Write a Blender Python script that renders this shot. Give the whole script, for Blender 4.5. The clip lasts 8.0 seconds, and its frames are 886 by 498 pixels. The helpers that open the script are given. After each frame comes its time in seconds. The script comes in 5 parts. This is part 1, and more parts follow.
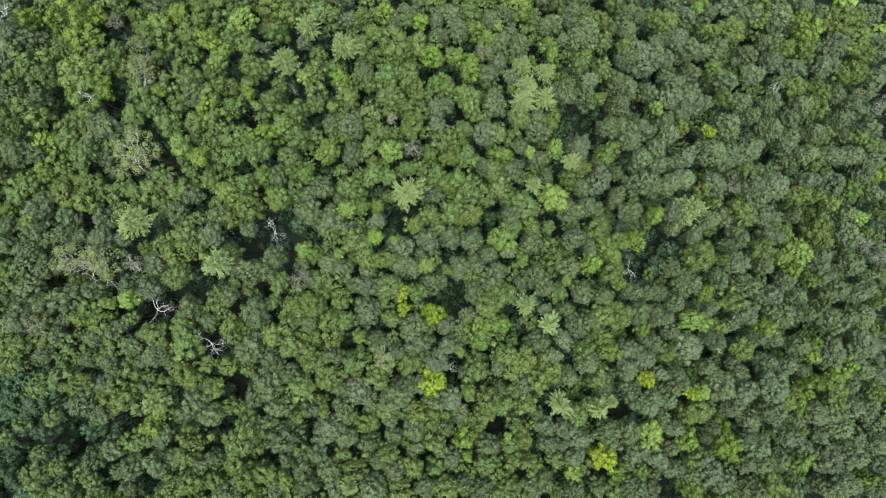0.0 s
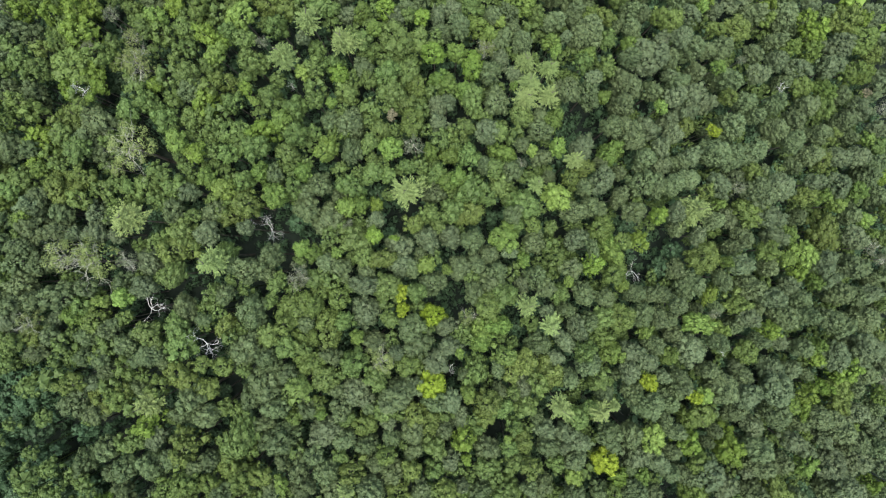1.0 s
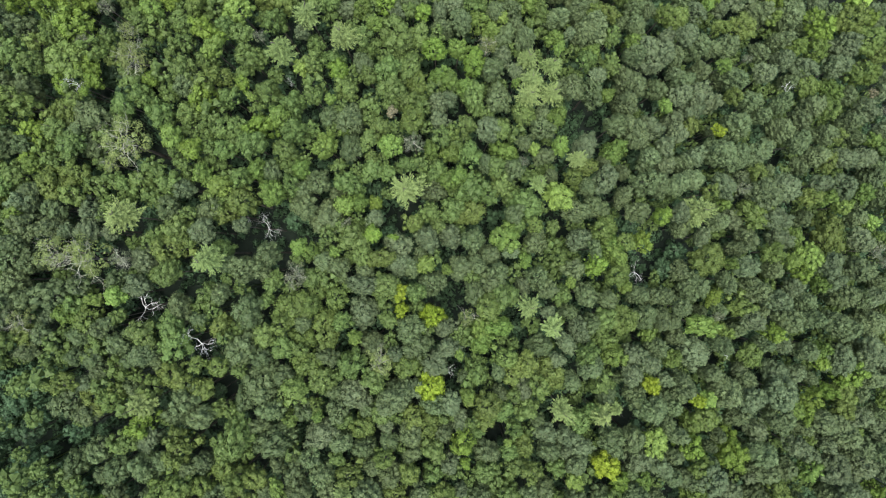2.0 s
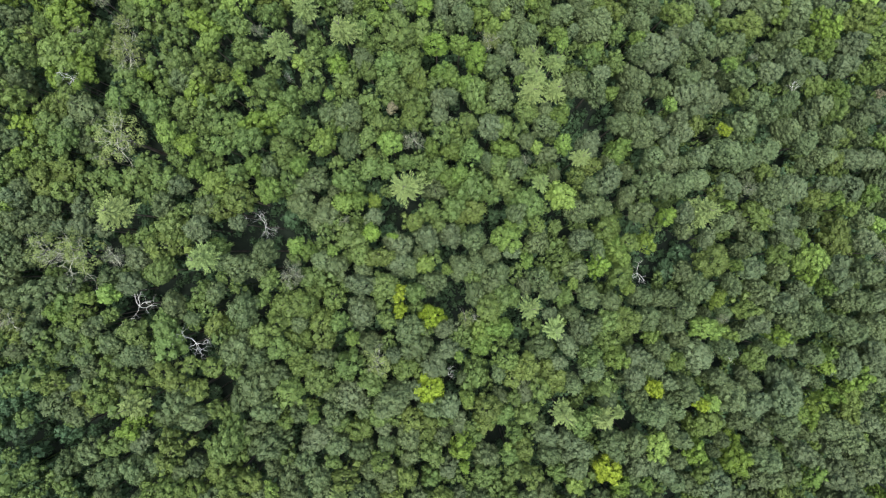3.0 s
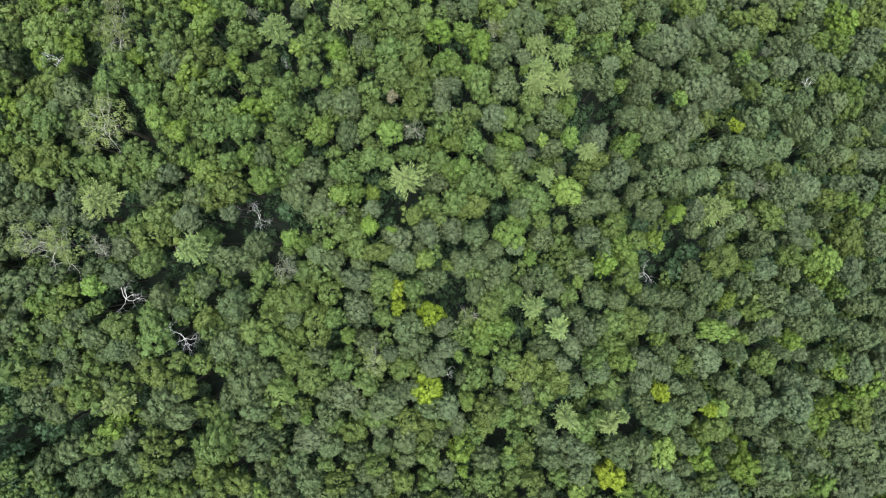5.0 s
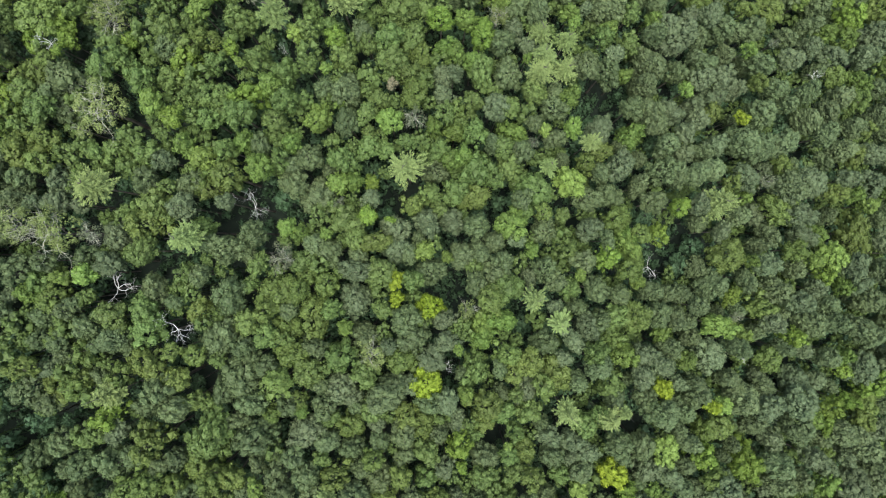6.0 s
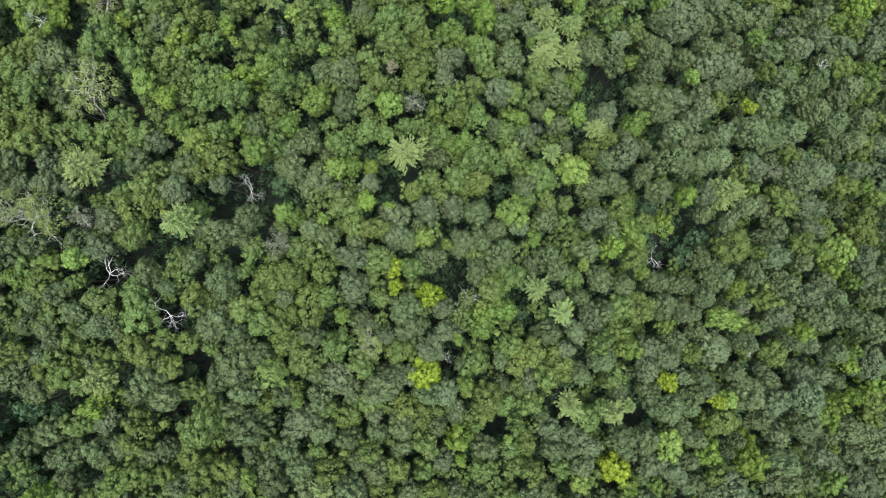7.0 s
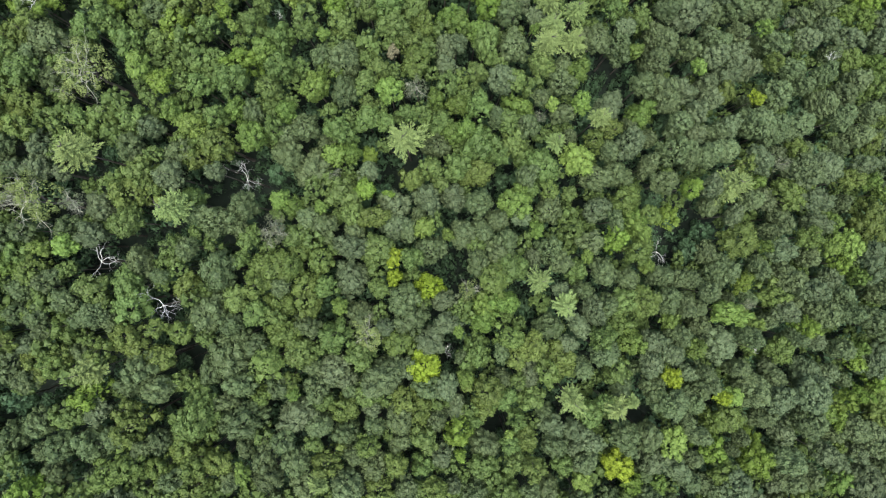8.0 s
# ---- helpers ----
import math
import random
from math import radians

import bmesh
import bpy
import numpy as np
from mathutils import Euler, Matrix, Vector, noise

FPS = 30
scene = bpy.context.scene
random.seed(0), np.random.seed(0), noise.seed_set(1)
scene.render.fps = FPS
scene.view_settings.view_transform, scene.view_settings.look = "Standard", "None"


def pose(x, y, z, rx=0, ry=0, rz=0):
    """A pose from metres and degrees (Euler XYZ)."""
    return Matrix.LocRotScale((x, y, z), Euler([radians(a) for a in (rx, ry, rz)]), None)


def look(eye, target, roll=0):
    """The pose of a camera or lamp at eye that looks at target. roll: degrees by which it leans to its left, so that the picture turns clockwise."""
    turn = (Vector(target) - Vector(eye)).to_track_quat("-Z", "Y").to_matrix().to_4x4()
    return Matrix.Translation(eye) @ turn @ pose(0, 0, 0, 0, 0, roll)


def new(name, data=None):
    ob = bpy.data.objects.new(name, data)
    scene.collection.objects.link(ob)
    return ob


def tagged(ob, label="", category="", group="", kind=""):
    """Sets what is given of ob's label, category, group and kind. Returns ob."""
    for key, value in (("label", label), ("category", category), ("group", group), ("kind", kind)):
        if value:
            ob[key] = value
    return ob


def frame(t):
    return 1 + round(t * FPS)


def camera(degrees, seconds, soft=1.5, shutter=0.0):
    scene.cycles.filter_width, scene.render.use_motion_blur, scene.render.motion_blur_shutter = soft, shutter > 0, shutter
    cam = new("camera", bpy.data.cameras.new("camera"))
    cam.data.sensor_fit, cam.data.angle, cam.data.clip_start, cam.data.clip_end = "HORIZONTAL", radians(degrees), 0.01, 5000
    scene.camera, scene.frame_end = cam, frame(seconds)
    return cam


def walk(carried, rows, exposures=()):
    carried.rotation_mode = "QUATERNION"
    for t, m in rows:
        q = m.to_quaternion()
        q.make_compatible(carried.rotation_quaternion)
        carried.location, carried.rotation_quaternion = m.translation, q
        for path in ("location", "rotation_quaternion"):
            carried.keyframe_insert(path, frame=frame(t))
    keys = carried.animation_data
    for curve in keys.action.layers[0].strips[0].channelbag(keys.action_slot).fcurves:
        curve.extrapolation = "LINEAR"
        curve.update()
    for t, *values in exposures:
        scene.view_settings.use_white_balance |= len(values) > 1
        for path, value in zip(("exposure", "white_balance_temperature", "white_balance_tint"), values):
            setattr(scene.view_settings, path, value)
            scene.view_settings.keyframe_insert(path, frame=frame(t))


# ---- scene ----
# Camera: straight down over a wooded hillside, sinking slowly, then drifting, with a slow spin.
cam = camera(74.0, 8.0, soft=1.15)
PATH = [
    (0.0, 0.00, 0.00, 124.20, 0.00),
    (0.5, -0.01, -0.02, 123.24, 0.20),
    (1.0, -0.03, -0.06, 122.23, 0.39),
    (1.5, -0.03, -0.09, 121.25, 0.58),
    (3.0, -0.04, -0.24, 118.33, 1.14),
    (3.5, -0.05, -0.25, 117.34, 1.34),
    (4.0, -0.07, -0.39, 116.31, 1.54),
    (4.5, -0.09, -0.65, 115.33, 1.73),
    (6.0, -0.04, -2.52, 112.17, 2.33),
    (6.5, 0.01, -3.49, 111.07, 2.54),
    (7.0, 0.04, -4.57, 109.92, 2.71),
    (7.5, 0.07, -5.61, 108.73, 2.89),
    (8.0, 0.03, -6.10, 107.64, 3.08),
]
walk(cam, [(t, pose(x, y, z, 0, 0, spin)) for t, x, y, z, spin in PATH])

# Light: bright overcast sky with a wide soft sun.
world = bpy.data.worlds.new("sky")
scene.world = world
world.use_nodes = True
wn = world.node_tree.nodes
sky = wn.new("ShaderNodeTexSky")
sky.sky_type = "NISHITA"
sky.sun_disc = False
sky.sun_elevation = radians(82)
sky.sun_rotation = radians(192)
sky.air_density, sky.dust_density, sky.ozone_density = 1.0, 4.0, 1.0
wn["Background"].inputs["Strength"].default_value = 0.09
world.node_tree.links.new(sky.outputs["Color"], wn["Background"].inputs["Color"])
sun = new("sun", bpy.data.lights.new("sun", "SUN"))
sun.data.energy, sun.data.angle, sun.data.color = 1.5, radians(50), (1.0, 0.985, 0.965)
sun.matrix_world = look((-3, -14, 110), (0, 0, 0))
scene.view_settings.exposure = 2.2


# ---- materials ----
def shader(name):
    m = bpy.data.materials.new(name)
    m.use_nodes = True
    nt = m.node_tree
    nt.nodes.clear()
    return m, nt, nt.nodes.new("ShaderNodeOutputMaterial")


def leaf_material(name, base, spread=0.17, gloss=0.14, glow_through=0.28, mottle=0.5):
    """Foliage: each tree a little different, each spray too, with larger pale and dark patches over the crown."""
    m, nt, out = shader(name)
    n, link = nt.nodes, nt.links.new
    info, geo, tex = n.new("ShaderNodeObjectInfo"), n.new("ShaderNodeNewGeometry"), n.new("ShaderNodeTexCoord")
    noise_a = n.new("ShaderNodeTexNoise")
    noise_a.inputs["Scale"].default_value, noise_a.inputs["Detail"].default_value = 0.55, 3
    link(tex.outputs["Object"], noise_a.inputs["Vector"])
    hsv = n.new("ShaderNodeHueSaturation")
    hsv.inputs["Color"].default_value = (*base, 1)

    def spread_of(source, lo, hi):
        r = n.new("ShaderNodeMapRange")
        r.inputs["To Min"].default_value, r.inputs["To Max"].default_value = lo, hi
        link(source, r.inputs["Value"])
        return r.outputs["Result"]

    def times(a, b):
        k = n.new("ShaderNodeMath")
        k.operation = "MULTIPLY"
        link(a, k.inputs[0])
        link(b, k.inputs[1])
        return k.outputs[0]

    value = times(spread_of(info.outputs["Random"], 1 - spread, 1 + spread), spread_of(geo.outputs["Random Per Island"], 0.90, 1.10))
    value = times(value, spread_of(noise_a.outputs["Fac"], 0.58, 1.42))
    noise_b = n.new("ShaderNodeTexNoise")
    noise_b.inputs["Scale"].default_value, noise_b.inputs["Detail"].default_value = 1.5, 1
    link(tex.outputs["Object"], noise_b.inputs["Vector"])
    value = times(value, spread_of(noise_b.outputs["Fac"], 1 - mottle, 1 + mottle))
    link(value, hsv.inputs["Value"])
    hue = n.new("ShaderNodeMath")
    hue.operation = "FRACT"
    seven = n.new("ShaderNodeMath")
    seven.operation = "MULTIPLY"
    seven.inputs[1].default_value = 7.31
    link(info.outputs["Random"], seven.inputs[0])
    link(seven.outputs[0], hue.inputs[0])
    link(spread_of(hue.outputs[0], 0.488, 0.505), hsv.inputs["Hue"])
    body = n.new("ShaderNodeBsdfPrincipled")
    body.inputs["Roughness"].default_value = 0.55
    body.inputs["Specular IOR Level"].default_value = gloss
    link(hsv.outputs["Color"], body.inputs["Base Color"])
    thin = n.new("ShaderNodeBsdfTranslucent")
    link(hsv.outputs["Color"], thin.inputs["Color"])
    mix = n.new("ShaderNodeMixShader")
    mix.inputs["Fac"].default_value = glow_through
    link(body.outputs[0], mix.inputs[1])
    link(thin.outputs[0], mix.inputs[2])
    link(mix.outputs[0], out.inputs["Surface"])
    return m


def bark_material(name, dark, pale, scale=6.0, rough=0.85):
    m, nt, out = shader(name)
    n, link = nt.nodes, nt.links.new
    tex = n.new("ShaderNodeTexCoord")
    grain = n.new("ShaderNodeTexNoise")
    grain.inputs["Scale"].default_value, grain.inputs["Detail"].default_value = scale, 5
    link(tex.outputs["Object"], grain.inputs["Vector"])
    ramp = n.new("ShaderNodeValToRGB")
    ramp.color_ramp.elements[0].position, ramp.color_ramp.elements[1].position = 0.32, 0.62
    ramp.color_ramp.elements[0].color, ramp.color_ramp.elements[1].color = (*dark, 1), (*pale, 1)
    link(grain.outputs["Fac"], ramp.inputs["Fac"])
    body = n.new("ShaderNodeBsdfPrincipled")
    body.inputs["Roughness"].default_value = rough
    body.inputs["Specular IOR Level"].default_value = 0.2
    bump = n.new("ShaderNodeBump")
    bump.inputs["Strength"].default_value, bump.inputs["Distance"].default_value = 0.5, 0.02
    link(grain.outputs["Fac"], bump.inputs["Height"])
    link(ramp.outputs["Color"], body.inputs["Base Color"])
    link(bump.outputs["Normal"], body.inputs["Normal"])
    link(body.outputs[0], out.inputs["Surface"])
    return m


LEAF = {
    "oak": leaf_material("oak_leaves", (0.070, 0.103, 0.043)),
    "maple": leaf_material("maple_leaves", (0.079, 0.127, 0.037)),
    "hornbeam": leaf_material("hornbeam_leaves", (0.077, 0.113, 0.049), mottle=0.25),
    "birch": leaf_material("birch_leaves", (0.097, 0.160, 0.029), spread=0.22),
    "alder": leaf_material("alder_leaves", (0.083, 0.137, 0.032), spread=0.2),
    "chestnut": leaf_material("chestnut_leaves", (0.084, 0.126, 0.033), spread=0.17),
    "aspen": leaf_material("aspen_leaves", (0.113, 0.182, 0.042)),
    "linden": leaf_material("linden_leaves", (0.146, 0.210, 0.022), spread=0.12),
    "ash": leaf_material("ash_leaves", (0.080, 0.114, 0.055), gloss=0.15, mottle=0.25),
    "pine": leaf_material("pine_needles", (0.113, 0.165, 0.053), spread=0.12, gloss=0.14, glow_through=0.15),
    "hickory": leaf_material("hickory_leaves", (0.118, 0.160, 0.053), mottle=0.3),
    "elm": leaf_material("withered_leaves", (0.088, 0.110, 0.060)),
    # Darkened green: shade of the hollow and the gaps is put into this colour.
    "young": leaf_material("shade_darkened_leaves", (0.046, 0.088, 0.042)),
    "beech": leaf_material("browning_leaves", (0.150, 0.148, 0.086), spread=0.1),
}
BARK = bark_material("grey_brown_bark", (0.045, 0.041, 0.034), (0.14, 0.13, 0.11))
PALE_BARK = bark_material("pale_grey_bark", (0.13, 0.14, 0.10), (0.31, 0.33, 0.25))
BLEACHED = bark_material("bleached_dead_wood", (0.38, 0.40, 0.38), (0.62, 0.65, 0.62), 4.0)
# Near-black base colour: the deep shade of canopy gaps is painted into the litter.
LITTER = bark_material("shade_darkened_litter_soil", (0.006, 0.011, 0.008), (0.012, 0.020, 0.013), 0.8, 0.95)


# ---- ground ----
def settle(v, edge):
    """Level out beyond the edge."""
    a = abs(v)
    return v if a < edge else math.copysign(edge + 60 * math.tanh((a - edge) / 60), v)


def ground(x, y):
    x, y = settle(x, 125), settle(y, 75)
    return -0.23817 * x + -0.05355 * y + -0.001228 * x * x + 0.000230 * x * y + -0.001717 * y * y


def mesh_object(name, verts, faces, material, smooth=False):
    me = bpy.data.meshes.new(name)
    me.from_pydata(verts, [], faces)
    me.materials.append(material)
    if smooth:
        me.polygons.foreach_set("use_smooth", [True] * len(me.polygons))
    me.update()
    return me


def placed(name, me, parent, m):
    ob = new(name, me)
    ob.parent = parent
    ob.matrix_basis = m
    return ob


steps = [-3000, -1800, -1000, -600, -420, -320, -260] + list(range(-220, 221, 5)) + [260, 320, 420, 600, 1000, 1800, 3000]
gv, gf, side = [], [], len(steps)
for y in steps:
    for x in steps:
        rough = 0.35 * noise.noise((x * 0.11, y * 0.11, 0.0)) + 0.8 * noise.noise((x * 0.023, y * 0.023, 4.0))
        gv.append((x, y, ground(x, y) + rough * (1 if max(abs(x), abs(y)) < 300 else 0) - 0.3))
for j in range(side - 1):
    for i in range(side - 1):
        a = j * side + i
        gf.append((a, a + 1, a + side + 1, a + side))
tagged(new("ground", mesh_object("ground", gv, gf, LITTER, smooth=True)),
       "sloping forest floor of leaf litter and soil, darkened for canopy shade", "ground", kind="structure")

# ---- pieces of trees ----
rng = np.random.default_rng(7)


def unit(v):
    return v / np.maximum(np.linalg.norm(v, axis=-1, keepdims=True), 1e-9)


def sprays(P, N, size, slim, r, along=None):
    """Pointed leaf sprays at points P that face N: vertices and triangles."""
    n = len(P)
    t = r.normal(size=(n, 3)) if along is None else along
    t = unit(t - N * (t * N).sum(1, keepdims=True)) if along is None else unit(t)
    b = np.cross(N, t)
    s = size[:, None]
    V = np.stack([P + t * s, P - t * s * 0.75 + b * s * slim * 1.25, P - t * s * 0.75 - b * s * slim * 1.25], 1).reshape(-1, 3)
    return V, np.arange(3 * n).reshape(-1, 3)


BALL_V = np.array([(1, 0, 0), (0, 1, 0), (-1, 0, 0), (0, -1, 0), (0, 0, 1), (0, 0, -1)], float)
BALL_F = np.array([(0, 1, 4), (1, 2, 4), (2, 3, 4), (3, 0, 4), (1, 0, 5), (2, 1, 5), (3, 2, 5), (0, 3, 5)])


def ball(r):
    """A rough little eight-sided body, turned at random."""
    q, _ = np.linalg.qr(r.normal(size=(3, 3)))
    return (BALL_V * r.uniform(0.95, 1.2, (6, 1))) @ (q * np.sign(np.linalg.det(q)))


def join(pieces):
    verts, faces, k = [], [], 0
    for V, F in pieces:
        verts += V.tolist()
        faces += (F + k).tolist()
        k += len(V)
    return verts, faces


def lobed(r, rag, count=7):
    """An uneven crown shape of several swelling lobes: reach of the crown by direction."""
    c = unit(r.normal(size=(count, 3)) + (0, 0, 0.35)) * r.uniform(0.28, 0.58, (count, 1))
    rho = r.uniform(0.40, 0.66, count)
    c = c * np.minimum(1, 0.92 * rho / np.linalg.norm(c, axis=1))[:, None]

    def reach(D):
        dc = D @ c.T
        t = dc + np.sqrt(np.maximum(dc ** 2 - (c ** 2).sum(1) + rho ** 2, 0.0))
        return t.max(1)

    az = np.arange(24) * math.pi / 12
    around = reach(np.stack([np.cos(az), np.sin(az), 0 * az + 0.15], 1))
    return lambda D: (0.12 - 0.10 * rag) + (0.86 + 0.09 * rag) * reach(D) / around.mean()


def crown_geometry(r, width, depth, clump, per_clump, leaf, fill=1.0, cores=True, low=-0.12, even=0.08, rag=0.5):
    """A broad crown, centred on its middle: uneven lobes, each made of many leaf clumps."""
    R, Z = width / 2 - clump * 0.5, depth / 2 - clump * 0.4
    reach = lobed(r, rag)
    total = int(fill * 4.0 * (0.5 * (R + Z)) ** 2 / (clump * 0.86) ** 2)
    k = np.arange(total) + 0.5
    zz = 1 - 2 * k / total
    kept = (zz > low) & ((zz > 0.05) | (r.uniform(size=total) < 0.7))
    k, zz = k[kept], zz[kept]
    az = k * 2.39996 + r.uniform(0, 6.28)
    D = unit(np.stack([np.cos(az) * np.sqrt(1 - zz ** 2), np.sin(az) * np.sqrt(1 - zz ** 2), zz], 1) + r.normal(0, 0.07 + 0.10 * rag, (len(k), 3)))
    C = D * np.array([R, R, Z]) * (reach(D) * r.uniform(0.90 - 0.16 * rag, 1.05 + 0.10 * rag, len(D)))[:, None]
    pieces = []
    for c, d in zip(C, D):
        rc = clump * r.choice((0.45, 0.6, 0.8, 1.0, 1.25)) * r.uniform(0.9, 1.1)
        out = unit(d + (0, 0, 0.35))
        n = max(8, int(per_clump * (rc / clump) ** 1.4))
        dirs = unit(r.normal(size=(n, 3)) + out * 0.95)
        P = c + dirs * rc * r.uniform(0.86 - 0.14 * rag, 1.10 + 0.14 * rag, (n, 1)) * (1, 1, 0.9 - 0.2 * rag)
        N = unit(dirs + r.normal(0, 0.20, dirs.shape))
        pieces.append(sprays(P, N, leaf * r.uniform(0.65, 1.25, n), 0.62, r))
        if cores:
            pieces.append((c - out * rc * 0.10 + ball(r) * rc * (0.98 - 0.14 * rag) * (1, 1, 0.9), BALL_F))
    n = int(len(C) * per_clump * even)
    dirs = unit(r.normal(size=(n, 3)) + (0, 0, 0.55))
    P = dirs * np.array([R, R, Z]) * (reach(dirs) * r.uniform(0.74, 0.94 + 0.25 * even, n))[:, None]
    pieces.append(sprays(P, unit(dirs + (0, 0, 0.3) + r.normal(0, 0.4, dirs.shape)), leaf * r.uniform(1.0, 1.7, n), 0.66, r))
    return join(pieces)


def tube(p, q, a, b, sides=5):
    p, q = np.array(p, float), np.array(q, float)
    d = unit(q - p)
    u = unit(np.cross(d, (0.31, 0.92, 0.23)))
    v = np.cross(d, u)
    ang = np.arange(sides) * 2 * math.pi / sides
    ring = np.cos(ang)[:, None] * u + np.sin(ang)[:, None] * v
    V = np.vstack([p + ring * a, q + ring * b])
    i = np.arange(sides)
    j = (i + 1) % sides
    return V, np.stack([i, j, j + sides, i + sides], 1)


def limb(r, start, way, length, radius, forks, pieces, lift=0.12, bend=0.28):
    """A crooked, tapering limb that forks."""
    p, d, joints = np.array(start, float), unit(np.array(way, float)), 4
    for k in range(joints):
        q = p + d * length / joints
        a, b = radius * (1 - 0.75 * k / joints), radius * (1 - 0.75 * (k + 1) / joints)
        pieces.append(tube(p, q, a, b, 5 if radius > 0.05 else 4))
        if forks and k > 0:
            for _ in range(2 if forks > 1 else 1):
                side_way = unit(d + r.normal(0, 0.65, 3))
                limb(r, q, side_way, length * r.uniform(0.4, 0.66), b * 0.86, forks - 1, pieces, lift, bend)
        p, d = q, unit(d + r.normal(0, bend, 3) + (0, 0, lift))


def trunk_mesh(r, name):
    """One tall trunk of unit height and unit spread, with limbs that reach into the crown."""
    pieces, p = [], np.zeros(3)
    pieces.append(tube((0, 0, -0.06), (0, 0, 0.02), 0.062, 0.045, 7))
    for k in range(6):
        q = np.array([r.normal(0, 0.012), r.normal(0, 0.012), 0.02 + (k + 1) * 0.16])
        p0 = np.array([0, 0, 0.02]) if k == 0 else p
        pieces.append(tube(p0, q, 0.045 - 0.005 * k, 0.040 - 0.005 * k, 6))
        p = q
        if k > 3:
            for _ in range(2):
                az = r.uniform(0, 6.28)
                limb(r, q, (math.cos(az), math.sin(az), 0.45), 0.28, 0.014, 0, pieces)
    return mesh_object(name, *join(pieces), BARK, smooth=True)


def pine_geometry(r, width, depth):
    """A feathery conifer crown, tip at the top: uneven whorls of boughs, each a plume of fine needle sprays."""
    pieces, levels, lean = [], 10, r.uniform(0, 6.28, 2)
    for k in range(levels):
        f = (k + 0.5) / levels
        z = depth * (0.5 - f)
        boughs = 8 + k // 2
        turn = r.uniform(0, 6.28)
        for b in range(boughs):
            az = turn + (b + r.uniform(-0.45, 0.45)) * 2 * math.pi / boughs
            uneven = 1 + 0.12 * math.cos(az - lean[0]) + 0.12 * math.cos(3 * az - lean[1])
            L = width / 2 * (0.16 + 0.90 * f ** 0.75) * uneven * r.choice((0.55, 0.75, 0.9, 1.0, 1.1)) * r.uniform(0.9, 1.1)
            droop, sweep = r.uniform(-0.05, 0.40), r.uniform(-0.35, 0.35)
            way = np.array([math.cos(az), math.sin(az), 0.0])
            cross = np.array([-way[1], way[0], 0.0])
            m = int(28 + 48 * f)
            u = r.uniform(0.08, 1.0, m) ** 0.8
            fan = r.normal(0, 0.15, m) * (0.35 + u) * (1.15 - u)
            P = way * (u * L)[:, None] + cross * ((sweep * u ** 2 * 0.4 + fan) * L)[:, None]
            P = P + np.array([0, 0, 1.0]) * (z + droop * L * u ** 1.5 + r.normal(0, 0.10) + r.normal(0, 0.04 * width / 6, m))[:, None]
            along = way + cross * (sweep * u + fan * 3.5 + r.normal(0, 0.25, m))[:, None] + np.array([0, 0, 0.35]) + r.normal(0, 0.15, (m, 3))
            size = (0.15 + 0.10 * (1 - u)) * r.uniform(0.6, 1.4, m) * (0.55 + 0.09 * width)
            N = unit(np.array([0, 0, 1.0]) + r.normal(0, 0.4, (m, 3)))
            along = unit(along - N * (along * N).sum(1, keepdims=True))
            pieces.append(sprays(P, N, size, 0.22, r, along))
    for k in range(7):
        pieces.append((np.array([0, 0, depth * (0.26 - 0.13 * k)]) + ball(r) * np.array([1, 1, 1.2]) * width * (0.05 + 0.03 * k), BALL_F))
    return join(pieces)


SIZES = {"small": (3.0, 0.52, 27, 0.160), "middle": (5.0, 0.70, 36, 0.190), "large": (7.6, 0.92, 46, 0.220)}
CROWNS = {}
RAGGED = {"oak": 0.6, "ash": 0.4, "maple": 0.8, "hornbeam": 0.45, "birch": 1.0, "alder": 0.8, "chestnut": 0.95, "aspen": 0.85, "linden": 0.8, "hickory": 1.0, "elm": 1.0, "young": 0.9, "beech": 0.9}
for kind, tall, fill in (("oak", 1.65, 0.95), ("maple", 1.75, 0.95), ("hornbeam", 2.2, 0.95), ("birch", 1.8, 0.92), ("alder", 2.0, 0.92), ("chestnut", 1.6, 0.95), ("aspen", 1.8, 0.95), ("linden", 1.8, 0.95),
                         ("ash", 1.65, 0.95), ("hickory", 1.0, 1.0), ("elm", 0.9, 0.85), ("young", 1.5, 0.85), ("beech", 1.5, 0.85)):
    for size, (w, clump, per, leaf) in SIZES.items():
        many = 3 if kind in ("oak", "maple", "hornbeam", "ash", "birch") else 2
        sparse = kind in ("hickory", "elm")
        if sparse:
            per, leaf = int(per * 2.0), leaf * 0.60
        elif kind in ("ash", "hornbeam"):
            leaf = leaf * 0.92
            clump, per = (clump * 0.74, int(per * 0.48)) if kind == "hornbeam" else (clump * 0.85, int(per * 0.72))
        CROWNS[kind, size] = [(mesh_object(kind + "_crown", *crown_geometry(rng, w, w * tall, clump, per, leaf, fill, not sparse, 0.12 if sparse else -0.12, 0.45 if kind == "hornbeam" else 0.38 if kind == "ash" else 0.12, RAGGED[kind]), LEAF[kind]), w, tall) for _ in range(many)]
CROWNS["pine", "small"] = [(mesh_object("pine_crown", *pine_geometry(rng, 3.2, 3.6), LEAF["pine"]), 3.2, 1.1) for _ in range(2)]
CROWNS["pine", "large"] = [(mesh_object("pine_crown", *pine_geometry(rng, 6.0, 5.6), LEAF["pine"]), 6.0, 0.93) for _ in range(3)]
TRUNKS = [trunk_mesh(rng, "trunk") for _ in range(4)]


